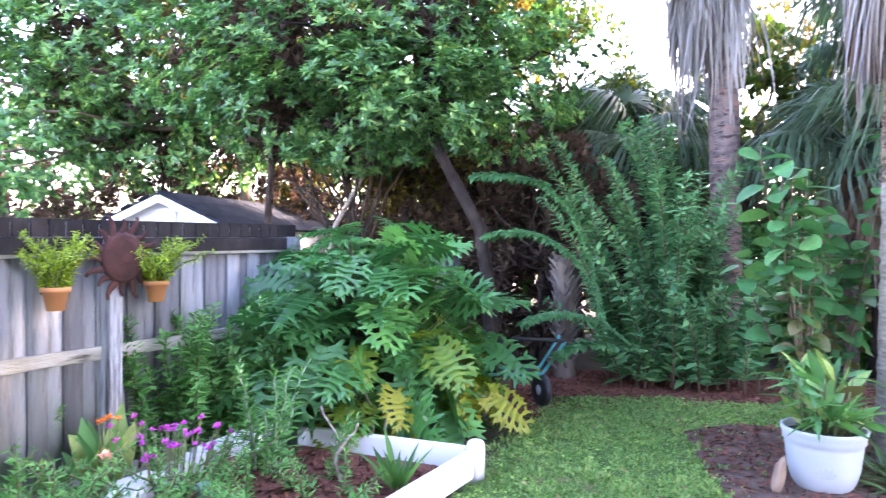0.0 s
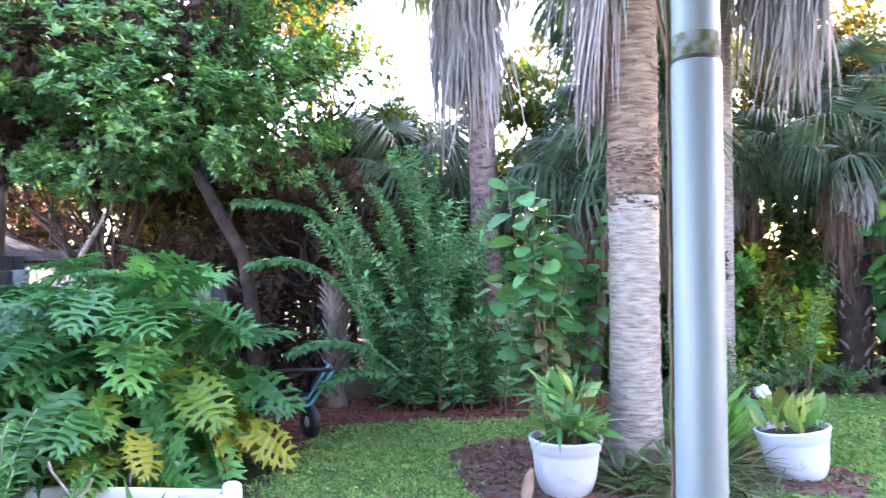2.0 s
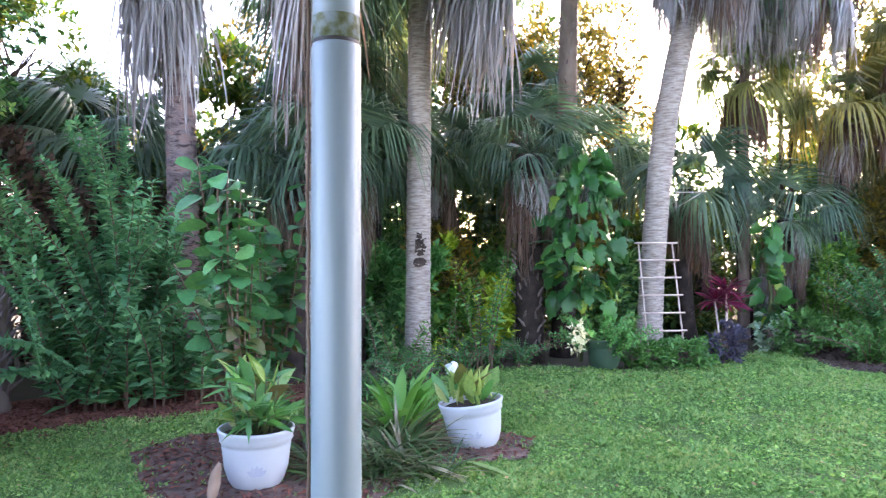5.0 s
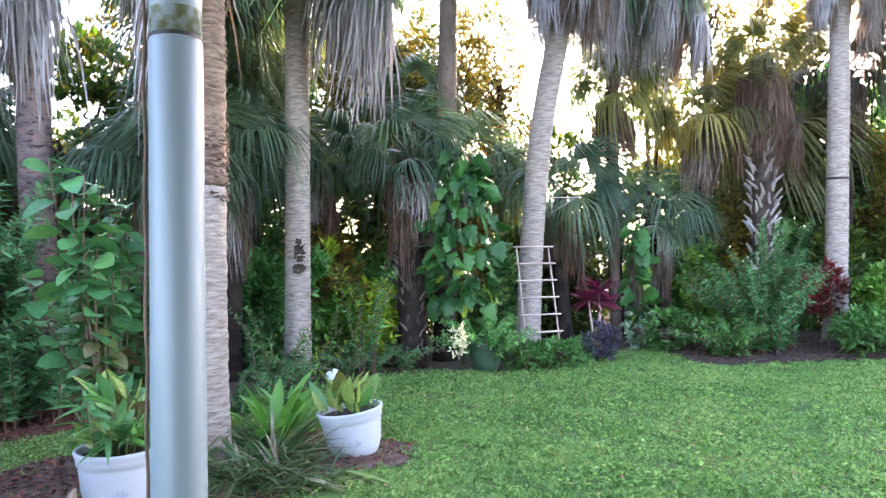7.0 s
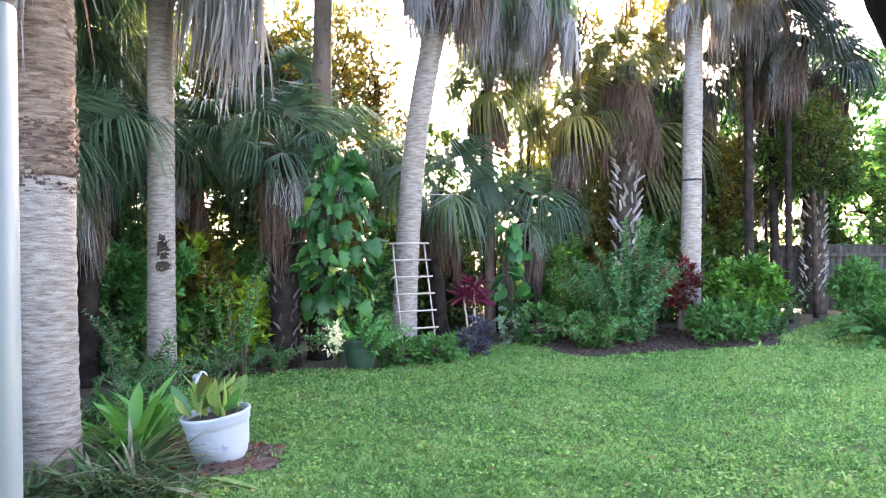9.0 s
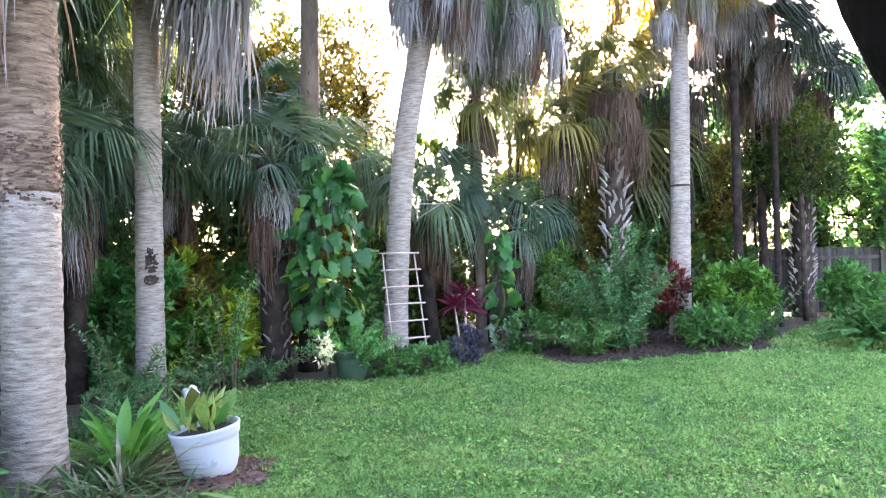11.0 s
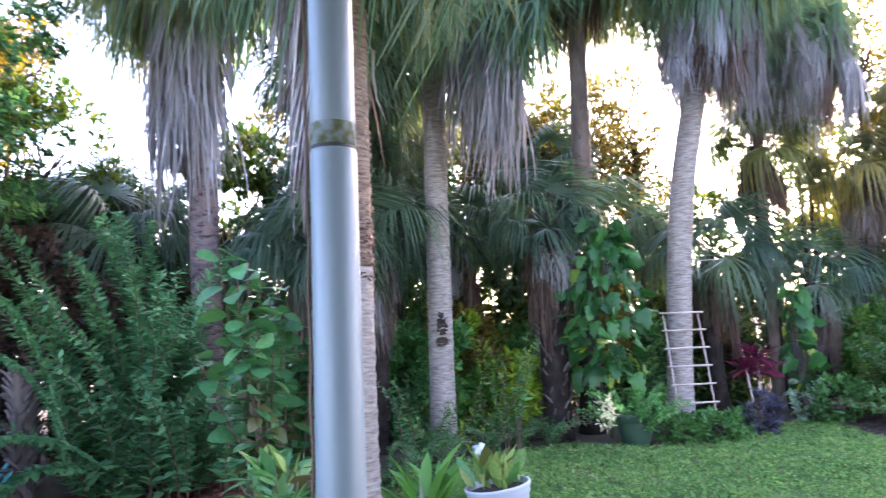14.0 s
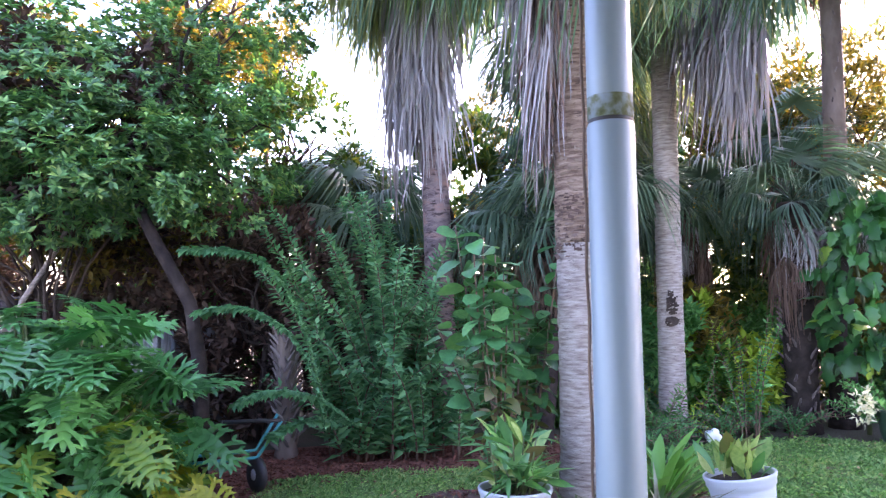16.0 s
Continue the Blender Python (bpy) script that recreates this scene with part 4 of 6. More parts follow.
for x, y, n, h, ln in ((2.15, 8.0, 12, 2.8, .9), (2.75, 8.05, 13, 3.1, .8), (2.05, 7.7, 9, 1.3, .8), (2.85, 7.6, 9, 1.4, .8), (2.45, 7.8, 12, 2.6, .9), (3.1, 7.6, 8, 2.3, .6)):
    fronded("feathery_shrub", "tall feathery blue-green shrub with arching leafy stems", x, y, n, h, ln, .2, .085, .05, "feather", "feathery shrubs", spread=.35, flop=.1)
arch = thing("arching_shrub", 1.9, 7.2)
for P in ([(1.55, 6.75, .55), (1.44, 6.65, 1.09), (1.25, 6.7, 1.45), (.94, 6.8, 1.64), (.7, 6.9, 1.7), (.42, 7.0, 1.62)],
          [(1.6, 6.9, .6), (1.4, 6.85, 1.5), (1.15, 6.85, 2.0), (.8, 6.9, 2.22), (.28, 7.0, 2.2)],
          [(1.9, 6.9, .5), (1.5, 6.75, .85), (1.0, 6.7, .93), (.75, 6.65, .82)],
          [(2.0, 7.0, .5), (1.6, 6.8, .6), (1.25, 6.7, .62), (1.05, 6.6, .5)]):
    spray(arch, "spray", np.array(P) - [1.9, 7.2, 0], .12, "feather", .018)
tagged(arch, "shrub with long arching blue-green sprays of small leaves", "shrub", "feathery shrubs")


# ---- the split-leaf philodendron ----
def lobed_form(length=1.0, width=.85, lobes=7, droop=.25, blade=.2, lobe=.046):
    """A deeply cut leaf along +y: a broad middle with wavy, forked fingers to both sides."""
    V, F = [], []

    def strip(a, b, widths, sag):
        k = len(V)
        a, b = np.array(a, float), np.array(b, float)
        d = b - a
        n = np.array([-d[1], d[0], 0])
        n = n / (np.linalg.norm(n) + 1e-9)
        ss = np.linspace(0, 1, len(widths))
        for s, w in zip(ss, widths):
            c = a + d * s + np.array([0, 0, -sag * s * s])
            V.extend([c - n * w + np.array([0, 0, .2 * w]), c, c + n * w + np.array([0, 0, .2 * w])])
        for j in range(len(widths) - 1):
            F.extend([(k + 3 * j, k + 3 * j + 1, k + 3 * j + 4, k + 3 * j + 3), (k + 3 * j + 1, k + 3 * j + 2, k + 3 * j + 5, k + 3 * j + 4)])

    bw = width * blade / 2
    strip((0, -.08, 0), (0, length * .98, -droop * .55), [bw * .5, bw * 1.2, bw * 1.1, bw * .85, bw * .55, bw * .12], droop * .45)
    for i in range(lobes):
        s = (i + .1) / lobes
        y = length * s * .9
        zz = -droop * s * s * .9
        reach = width * .5 * (.62 + .5 * math.sin(math.pi * min(1, .2 + s * .9)))
        for sg in (-1, 1):
            ang = -.75 + 1.75 * s + rng.uniform(-.2, .2)
            tip = np.array([sg * reach * math.cos(ang), y + reach * math.sin(ang), zz + .03 * width])
            lw = lobe * width * (1.2 - .4 * s)
            strip((0, y, zz), tip, [lw * 1.0, lw * .7, lw * 1.15, lw * .95, lw * .2], rng.uniform(.05, .2) * width)
            m = np.array([0, y, zz]) * .45 + tip * .55
            for fk in (-1, 1):
                e = m + np.array([sg * math.cos(ang + fk * .75), math.sin(ang + fk * .75), 0]) * reach * .44
                strip(m, e, [lw * .6, lw * .75, lw * .12], .04)
    return np.array(V), [np.array(F)]


philo = thing("philodendron", -.62, 6.0)
PF = [lobed_form(1, 1.0, 7, .22, .3, .05), lobed_form(1, .9, 7, .42, .3, .046), lobed_form(1, 1.1, 7, .32, .32, .05)]
PM = []
for mname in ("philo", "philo_old"):
    for V, F in PF:
        ob = link_mesh("leaf_form", V, F, M[mname])
        PM.append(ob.data)
        bpy.data.objects.remove(ob)
stalks = []
N = 240
for i in range(N):
    az = i * 2.39996 + rng.uniform(-.3, .3)
    f = (i + .5) / N
    el = math.asin(min(1, max(-.05, 1.0 - 1.02 * f + rng.uniform(-.06, .06))))
    reach = rng.uniform(.68, 1.12)
    p = np.array([math.cos(az) * math.cos(el) * reach * .98, math.sin(az) * math.cos(el) * reach * .8, .2 + math.sin(el) * reach * 1.4])
    p[2] = max(p[2], .2)
    c0 = np.array([.16 * math.cos(az), .14 * math.sin(az), .1 + .3 * (1 - f)])
    mid = (c0 + p) / 2 + np.array([0, 0, .12])
    stalks.append(tube([c0, mid, p], [.013, .011, .008], 5))
    d = np.array([math.cos(az), math.sin(az), .2 - .9 * f]) + rng.normal(0, .45, 3)
    old = (f > .48 and rng.random() < .4) or rng.random() < .02
    A, _ = frames(p[None], d[None], size=np.array([rng.uniform(.3, .52) * (.8 if old else 1)]), roll=np.array([rng.normal(0, .5)]))
    lf = new("leaf", PM[int(rng.integers(3)) + (3 if old else 0)])
    lf.parent = philo
    lf.matrix_basis = mat4(A[0], p)
    if old:
        tagged(lf, "yellowed lobed leaf")
for V, F in stalks:
    link_mesh("stalk", V, F, M["stem"], philo)
V, F = tube([(0, 0, -.05), (.03, 0, .25), (-.03, .03, .5)], [.09, .08, .05], 9, .05)
link_mesh("trunk", V, F, M["bark_brown"], philo)
tagged(philo, "large split-leaf philodendron, green with yellowing lower leaves", "philodendron")

# ---- fence, shed ----
FA, FB = Vector((-3.85, 1.62, 0)), Vector((-1.3, 6.4, 0))
fdir = (FB - FA).normalized()
frz = math.degrees(math.atan2(fdir.y, fdir.x))


def fence(name, label, start, length, top, rz, board_w, flip=1, rails=(.83, 1.5), posts=(), cap=True, low=0.05, wood="fence"):
    t = thing(name, start[0], start[1], 0, rz)
    n = int(length / board_w)
    forms = []
    for v in range(4):
        b = link_mesh("board", *_board(board_w + .012, top - low - rng.uniform(0, .02)), M[wood], t)
        forms.append(b)
    for i in range(n):
        m = pose((i + .5) * board_w, .035 * flip + (.011 if i % 2 else -.011) + rng.uniform(-.003, .003), low, rng.uniform(-.12, .12), rng.uniform(-.12, .12), 0)
        if i < 4:
            forms[i].matrix_basis = m
        else:
            share("board", forms[i % 4], t, m)
    for z in rails:
        part("rail", box_bm(length, .04, .085, .006, (length / 2, 0, z)), M["rail" if wood == "fence" else wood], t)
    if cap:
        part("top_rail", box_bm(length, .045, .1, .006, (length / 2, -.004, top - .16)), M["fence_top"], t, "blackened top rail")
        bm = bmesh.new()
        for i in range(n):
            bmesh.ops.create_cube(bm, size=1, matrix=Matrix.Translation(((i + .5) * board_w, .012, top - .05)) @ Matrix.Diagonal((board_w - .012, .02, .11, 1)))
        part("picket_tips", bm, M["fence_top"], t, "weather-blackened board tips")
    for x in posts:
        part("fence_post", box_bm(.095, .095, top - .1, .008, (x, -.05, (top - .1) / 2)), M[wood], t)
    return tagged(t, label, "fence", kind="structure")


def _board(w, h):
    """A dog-eared fence board, standing on z = 0."""
    c = .02
    xs = [(-w / 2, 0), (w / 2, 0), (w / 2, h - c), (w / 2 - c, h), (-w / 2 + c, h), (-w / 2, h - c)]
    V = [(x, -.009, z) for x, z in xs] + [(x, .009, z) for x, z in xs]
    six = np.array([[0, 1, 2, 3, 4, 5], [11, 10, 9, 8, 7, 6]])
    four = np.array([[i, i + 6, (i + 1) % 6 + 6, (i + 1) % 6] for i in range(6)])
    return np.array(V), [six, four]


fence("fence_west", "weathered grey board fence with black-stained top rail and posts", FA, (FB - FA).length, 1.69, frz, .115, posts=(.9, 3.5, 5.3))
fence("fence_west_far", "lower weathered grey board fence in the shade", (FB.x, FB.y), 4.6, 1.4, frz, .115, posts=(.0, 2.2, 4.4), cap=False, rails=(.4, 1.1))
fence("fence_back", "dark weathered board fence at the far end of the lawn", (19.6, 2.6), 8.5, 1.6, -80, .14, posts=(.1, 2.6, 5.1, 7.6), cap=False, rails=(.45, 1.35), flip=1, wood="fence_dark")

shed = thing("shed", -3.5, 9.1, 0, -9)
# local frame: the gable faces -y, the ridge runs along +y
HW, EAVE, RIDGE, LONG = .92, 1.68, 2.1, 5.0
part("wall", box_bm(2 * HW - .16, LONG, EAVE - .02, .01, (0, LONG / 2, EAVE / 2)), M["white"], shed)
bm = bmesh.new()
g = [bm.verts.new(p) for p in ((-HW + .08, -.02, EAVE), (HW - .08, -.02, EAVE), (0, -.02, RIDGE - .03))]
h = [bm.verts.new(p) for p in ((-HW + .08, LONG, EAVE), (HW - .08, LONG, EAVE), (0, LONG, RIDGE - .03))]
bm.faces.new(g), bm.faces.new(h[::-1])
for i in range(3):
    bm.faces.new((g[i], h[i], h[(i + 1) % 3], g[(i + 1) % 3]))
bmesh.ops.recalc_face_normals(bm, faces=bm.faces[:])
part("gable", bm, M["white"], shed)
slope = math.degrees(math.atan2(RIDGE - EAVE, HW))
SL = math.hypot(HW, RIDGE - EAVE) + .06
for sg in (-1, 1):
    at = Matrix.Translation((sg * (HW / 2 + .025), LONG / 2 - .05, (EAVE + RIDGE) / 2)) @ Matrix.Rotation(radians(sg * slope), 4, "Y")
    roof = part("roof", box_bm(SL, LONG + .3, .03, .004), M["roof"], shed, "dark grey shingle roof", at=at)
    sh = part("shingle", box_bm(.33, .14, .012), M["roof"], roof)
    first = True
    for r in range(8):
        for k in range(15):
            m = Matrix.Translation((-SL / 2 + r * SL / 8 + .07, -LONG / 2 - .14 + k * .345 + (.17 if r % 2 else 0) + .1, .022)) @ Matrix.Rotation(radians(90), 4, "Z") @ Matrix.Rotation(radians(3 * sg), 4, "X")
            if first:
                sh.matrix_basis = m
                first = False
            else:
                share("shingle", sh, roof, m)
    part("barge_board", box_bm(SL, .03, .09, .004), M["white"], shed, at=Matrix.Translation((sg * (HW / 2 + .025), -.19, (EAVE + RIDGE) / 2 - .06)) @ Matrix.Rotation(radians(sg * slope), 4, "Y"))
vent = part("gable_vent", box_bm(.3, .03, .16, .004, (0, -.035, 1.85)), M["white"], shed)
for i in range(4):
    part("slat", box_bm(.26, .02, .012, 0, (0, -.055, 1.795 + i * .036)), M["white"], vent)
tagged(shed, "white garden shed with a dark shingle roof behind the fence", "shed")
# ---- white post by the camera ----
post = thing("porch_post", 1.15, 1.34)
V, F = lathe([(.001, -.05), (.055, -.05), (.0545, .3), (.0515, 2.04), (.049, 2.047), (.001, 2.047)], 48)
link_mesh("lower_pipe", V, [F], M["post"], post, smooth=True)
V, F = lathe([(.0475, 2.04), (.048, 2.053), (.0475, 2.057)], 48)
link_mesh("joint", V, [F], M["dark"], post, "dark gap of the pipe joint", smooth=True)
V, F = lathe([(.047, 2.055), (.0498, 2.057), (.0496, 2.105)], 48)
link_mesh("collar", V, [F], M["algae"], post, "green algae stain over the joint", smooth=True)
V, F = lathe([(.0496, 2.105), (.048, 3.2), (.001, 3.2)], 48)
link_mesh("upper_pipe", V, [F], M["post"], post, smooth=True)
tagged(post, "white round metal post with a green-stained joint", "post")
s = np.linspace(0, 1, 60)
V, F = tube(np.stack([1.15 - .049 + .002 * np.sin(s * 90), 1.34 + .032 + 0 * s, s * 3.2], -1), .0036, 7)
tagged(link_mesh("cord", V, F, M["twig"]), "thin pale cord hanging beside the white post", "cord")


# ---- pots and their plants ----
def garden_pot(x, y, r, h, material, label, group="", tilt=0.0, rim=True):
    t = thing("plant_pot", x, y)
    t.matrix_basis = Matrix.Translation((x, y, -.012 * abs(tilt) / 5)) @ Matrix.Rotation(radians(tilt), 4, Vector((x - .4, y, 0)).normalized())
    b = r * .62
    prof = [(.001, 0), (b * .95, 0), (b, .012), (b + (r - b) * .3, h * .14), (b + (r - b) * .56, h * .35), (r * .9, h * .72), (r * .915, h * .78), (r * .955, h * .8), (r * .955, h * .87), (r * .975, h * .9), (r, h * .95), (r * 1.01, h * .985), (r, h), (r * .93, h), (r * .92, h * .93), (r * .88, h * .8)]
    V, F = lathe(prof, 56)
    link_mesh("pot_body", V, [F], material, t, smooth=True)
    for zz in (.74, .69) if material is M["pot"] else ():
        V, F = lathe([(r * (.86 + .1 * (zz - .6)), h * zz - .006), (r * (.905 + .1 * (zz - .74)), h * zz), (r * (.86 + .1 * (zz - .6)), h * zz + .006)], 56)
        link_mesh("ring", V, [F], material, t, smooth=True)
    for k in range(5 if material is M["pot"] else 0):
        V, F = leaf_form(.075, .035, 5, .3, -.05)
        c, s = math.cos(k * .5 - 1.0), math.sin(k * .5 - 1.0)
        V = np.stack([V[:, 0] * c + V[:, 1] * s, -V[:, 2] * 0 - .006 - .12 * (V[:, 1] * c), V[:, 1] * c - V[:, 0] * s], -1)
        link_mesh("relief_petal", V, F, M["relief"], t, "shallow moulded petal", at=Matrix.Rotation(math.atan2(-y, .4 - x) + math.pi / 2, 4, "Z") @ Matrix.Translation((0, -r * .8, h * .3)))
    V, F = lathe([(.001, h * .9), (r * .5, h * .91), (r * .9, h * .88)], 30, .01)
    link_mesh("soil", V, [F], M["soil"], t)
    return tagged(t, label, "plant pot", group)


def leaf_mesh(name, form, material):
    ob = link_mesh(name, form[0], form[1], M[material])
    d = ob.data
    bpy.data.objects.remove(ob)
    return d


def leafy(parent, name, mesh_list, items):
    """Single leaves as parts: items of place, way, size, roll, index, label."""
    for p, d, size, roll, k, label in items:
        A, _ = frames(np.array([p], float), np.array([d], float), size=np.array([size]), roll=np.array([roll]))
        o = new(name, mesh_list[k])
        o.parent = parent
        o.matrix_basis = mat4(A[0], p)
        if label:
            tagged(o, label)


BIG = [leaf_mesh("blade_form", leaf_form(1, .22, 6, .25, .45), "brom"), leaf_mesh("blade_form", leaf_form(1, .17, 6, .2, .7), "brom"),
       leaf_mesh("blade_form", leaf_form(1, .36, 6, .25, .3), "pale_leaf"), leaf_mesh("blade_form", leaf_form(1, .42, 6, .2, .5), "pale_leaf"),
       leaf_mesh("blade_form", leaf_form(1, .42, 6, .2, .5), "round_old"),
       leaf_mesh("blade_form", leaf_form(1, .42, 6, .25, .1), "pale_leaf"), leaf_mesh("blade_form", leaf_form(1, .3, 6, .3, .16), "pale_leaf"), leaf_mesh("blade_form", leaf_form(1, .28, 6, .3, .14), "brom"),
       leaf_mesh("blade_form", leaf_form(1, .2, 7, .3, .25, .3, .6), "strap"), leaf_mesh("blade_form", leaf_form(1, .17, 7, .3, .45, .3, .6), "strap")]
ROUND = [leaf_mesh("round_form", leaf_form(1, .86, 8, .12, .2, .45, .45), "round_leaf"), leaf_mesh("round_form", leaf_form(1, .72, 8, .2, .35, .4, .42), "round_leaf"), leaf_mesh("round_form", leaf_form(1, .7, 8, .2, .4, .4, .45), "round_old")]

garden_pot(2.47, 4.62, .256, .4, M["pot"], "large whitish plastic pot with a rolled rim", "white pots")
garden_pot(4.3, 4.42, .265, .39, M["pot"], "large whitish plastic pot with a rolled rim, tilted on sloping ground", "white pots", -7.5)
garden_pot(8.06, 6.08, .245, .4, M["green_pot"], "dark green plastic pot on the lawn's edge")

bundle = thing("potted_plant", 2.47, 4.62, .35)
items, stems = [], []
for i in range(30):
    az, rise = i * 2.4, rng.uniform(.08, .46)
    q, out = rng.uniform(.02, .18), rng.uniform(0, .2) * (1.2 if i % 3 else .6)
    top = np.array([(q + out) * math.cos(az), (q + out) * math.sin(az), rise])
    stems.append(tube([(q * math.cos(az), q * math.sin(az), 0), (top + [q * math.cos(az), q * math.sin(az), .05]) / 2, top], [.008, .007, .005], 5))
    for j in range(int(rng.integers(4, 8))):
        u, b = rng.uniform(.45, 1), az + rng.normal(0, 1.5)
        el = rng.uniform(-.1, 1.3)
        k = int(rng.choice([0, 1, 2, 4, 6, 7], p=[.25, .3, .04, .09, .08, .24]))
        items.append((top * [u, u, u], (math.cos(b) * math.cos(el), math.sin(b) * math.cos(el), math.sin(el)), rng.uniform(.12, .27), rng.normal(0, .9), k, ""))
for V, F in stems:
    link_mesh("stem", V, F, M["stem"], bundle)
leafy(bundle, "leaf", BIG, items)
tagged(bundle, "broad-leaved plant with green, cream and yellowing leaves in a white pot", "potted plant")

tub = thing("potted_plant", 4.26, 4.46, .33)
items = []
for i in range(42):
    az, el = i * 2.4, rng.uniform(.8, 1.5)
    q, turn = rng.uniform(.03, .19), rng.normal(0, 1.0)
    items.append(((q * math.cos(az), q * math.sin(az), rng.uniform(0, .1)), (math.cos(az + turn) * math.cos(el), math.sin(az + turn) * math.cos(el), math.sin(el)), rng.uniform(.14, .34), rng.normal(0, .9), int(rng.choice([5, 6, 4, 7], p=[.42, .28, .1, .2])), ""))
leafy(tub, "leaf", BIG, items)
tagged(tub, "stubby pale yellow-green plant in a white pot", "potted plant")

# the tall shrub with big round leaves behind the first pot
rs = thing("round_leaved_shrub", 2.75, 5.25)
items, st = [], []
for i in range(13):
    a = i * 2.4
    tip = np.array([-.62 + 1.25 * ((i * .618) % 1), .25 * math.sin(a), 1.5 + .9 * ((i * .37) % 1)])
    base = np.array([.12 * math.cos(a), .12 * math.sin(a), 0])
    s = np.linspace(0, 1, 9)[:, None]
    P = base + (tip - base) * s + np.array([.1 * math.sin(a), .06 * math.cos(a), 0]) * np.sin(s * math.pi)
    st.append(tube(P, np.linspace(.013, .005, 9), 6))
    for j in range(27):
        u = .2 + .8 * j / 26
        p = np.array([np.interp(u, s[:, 0], P[:, k]) for k in range(3)])
        b = j * 2.2 + i
        d = np.array([math.cos(b), math.sin(b), rng.uniform(-.4, .35)])
        old = u < .55 and rng.random() < .45
        items.append((p, d, rng.uniform(.12, .23) * (.75 if old else 1), rng.normal(0, .45), 2 if old else int(rng.integers(2)), "browned round leaf" if old else ""))
for V, F in st:
    link_mesh("stem", V, F, M["twig"], rs)
leafy(rs, "leaf", ROUND, items)
tagged(rs, "tall shrub with large round green leaves and thin brown stems", "shrub")


def blade_clump(name, label, x, y, n, length, width, material, category="grass clump", group="", droop=.5, up=(.5, 1.3), z=0.0, spread=.1):
    form = leaf_form(1, width, 5, .3, droop)
    a = rng.uniform(0, 2 * math.pi, n)
    el = rng.uniform(*up, n)
    d = np.stack([np.cos(a) * np.cos(el), np.sin(a) * np.cos(el), np.sin(el)], -1)
    p = np.stack([np.cos(a) * spread * rng.random(n), np.sin(a) * spread * rng.random(n), np.zeros(n)], -1)
    A, pos = frames(p, d, size=length * rng.uniform(.55, 1.15, n), roll=rng.normal(0, .3, n))
    V, F = scatter(form, A, pos)
    ob = link_mesh(name, V, F, M[material])
    ob.matrix_basis = pose(x, y, z)
    return tagged(ob, label, category, group)


for x, y, n, L in ((3.3, 4.5, 150, .55), (3.65, 4.65, 150, .6), (3.0, 4.75, 110, .5), (3.45, 4.25, 130, .5), (3.9, 4.9, 100, .55), (3.15, 4.15, 110, .4), (2.95, 4.4, 90, .4), (3.55, 4.0, 80, .35)):
    blade_clump("grass_clump", "clump of arching striped grass-like leaves round the palm's foot", x, y, int(n * .65), L * .78, .068, "blade", group="striped grass clumps", spread=.16, droop=.85)
for x, y, s in ((4.0, 5.1, .62), (4.35, 5.35, .5)):
    br = thing("bromeliad", x, y)
    items = []
    for i in range(14):
        az, el = i * 2.4, .7 + .75 * (1 - i / 14)
        items.append(((.04 * math.cos(az), .04 * math.sin(az), 0), (math.cos(az) * math.cos(el), math.sin(az) * math.cos(el), math.sin(el)), s * rng.uniform(.8, 1.1), rng.normal(0, .2), 8 + int(rng.integers(2)), ""))
    leafy(br, "leaf", BIG, items)
    tagged(br, "bright green strap-leaved rosette beside the palm", "bromeliad", "strap-leaved rosettes")
for x, y, n in ((4.9, 6.2, 12), (5.3, 7.0, 14), (4.4, 6.3, 10), (6.5, 7.15, 12), (6.95, 7.1, 10), (7.35, 6.95, 12), (5.8, 7.2, 10)):
    fronded("fern", "low dark fern between the palm trunks", x, y, n, .55, .5, .09, .03, .03, "fern", "low ferns", "fern", spread=.1, flop=.3)

# ---- climbing vine, ladder, plants round the green pot ----
def notched_form(length=1.0, width=.9, droop=.3):
    """A broad heart-shaped leaf along +y with a wavy, shallowly cut edge and a folded rib."""
    y = np.array([-.14, -.05, .1, .25, .4, .55, .7, .85, 1.0])
    w = np.array([.22, .4, .5, .36, .46, .27, .34, .12, .01]) * width
    rib = np.maximum(y, 0.0)
    V, F = [], []
    for k, (yi, wi, ri) in enumerate(zip(y, w, rib)):
        z = -droop * ri ** 2
        lift = .05 * math.sin(k * 2.1)
        V += [(-wi, yi, z - .12 * wi + lift), (-wi * .5, (yi + ri) / 2, z + .07 * wi), (0, ri, z), (wi * .5, (yi + ri) / 2, z + .07 * wi), (wi, yi, z - .12 * wi - lift)]
    for k in range(len(y) - 1):
        a = 5 * k
        F += [(a + q, a + q + 1, a + q + 6, a + q + 5) for q in range(4)]
    return np.array(V) * [1, length, 1], np.array(F)


VIN = [leaf_mesh("vine_form", notched_form(1.0, .95, .25), "vine"), leaf_mesh("vine_form", notched_form(1.0, .85, .4), "vine"), leaf_mesh("vine_form", notched_form(1.0, .9, .3), "vine_yellow")]


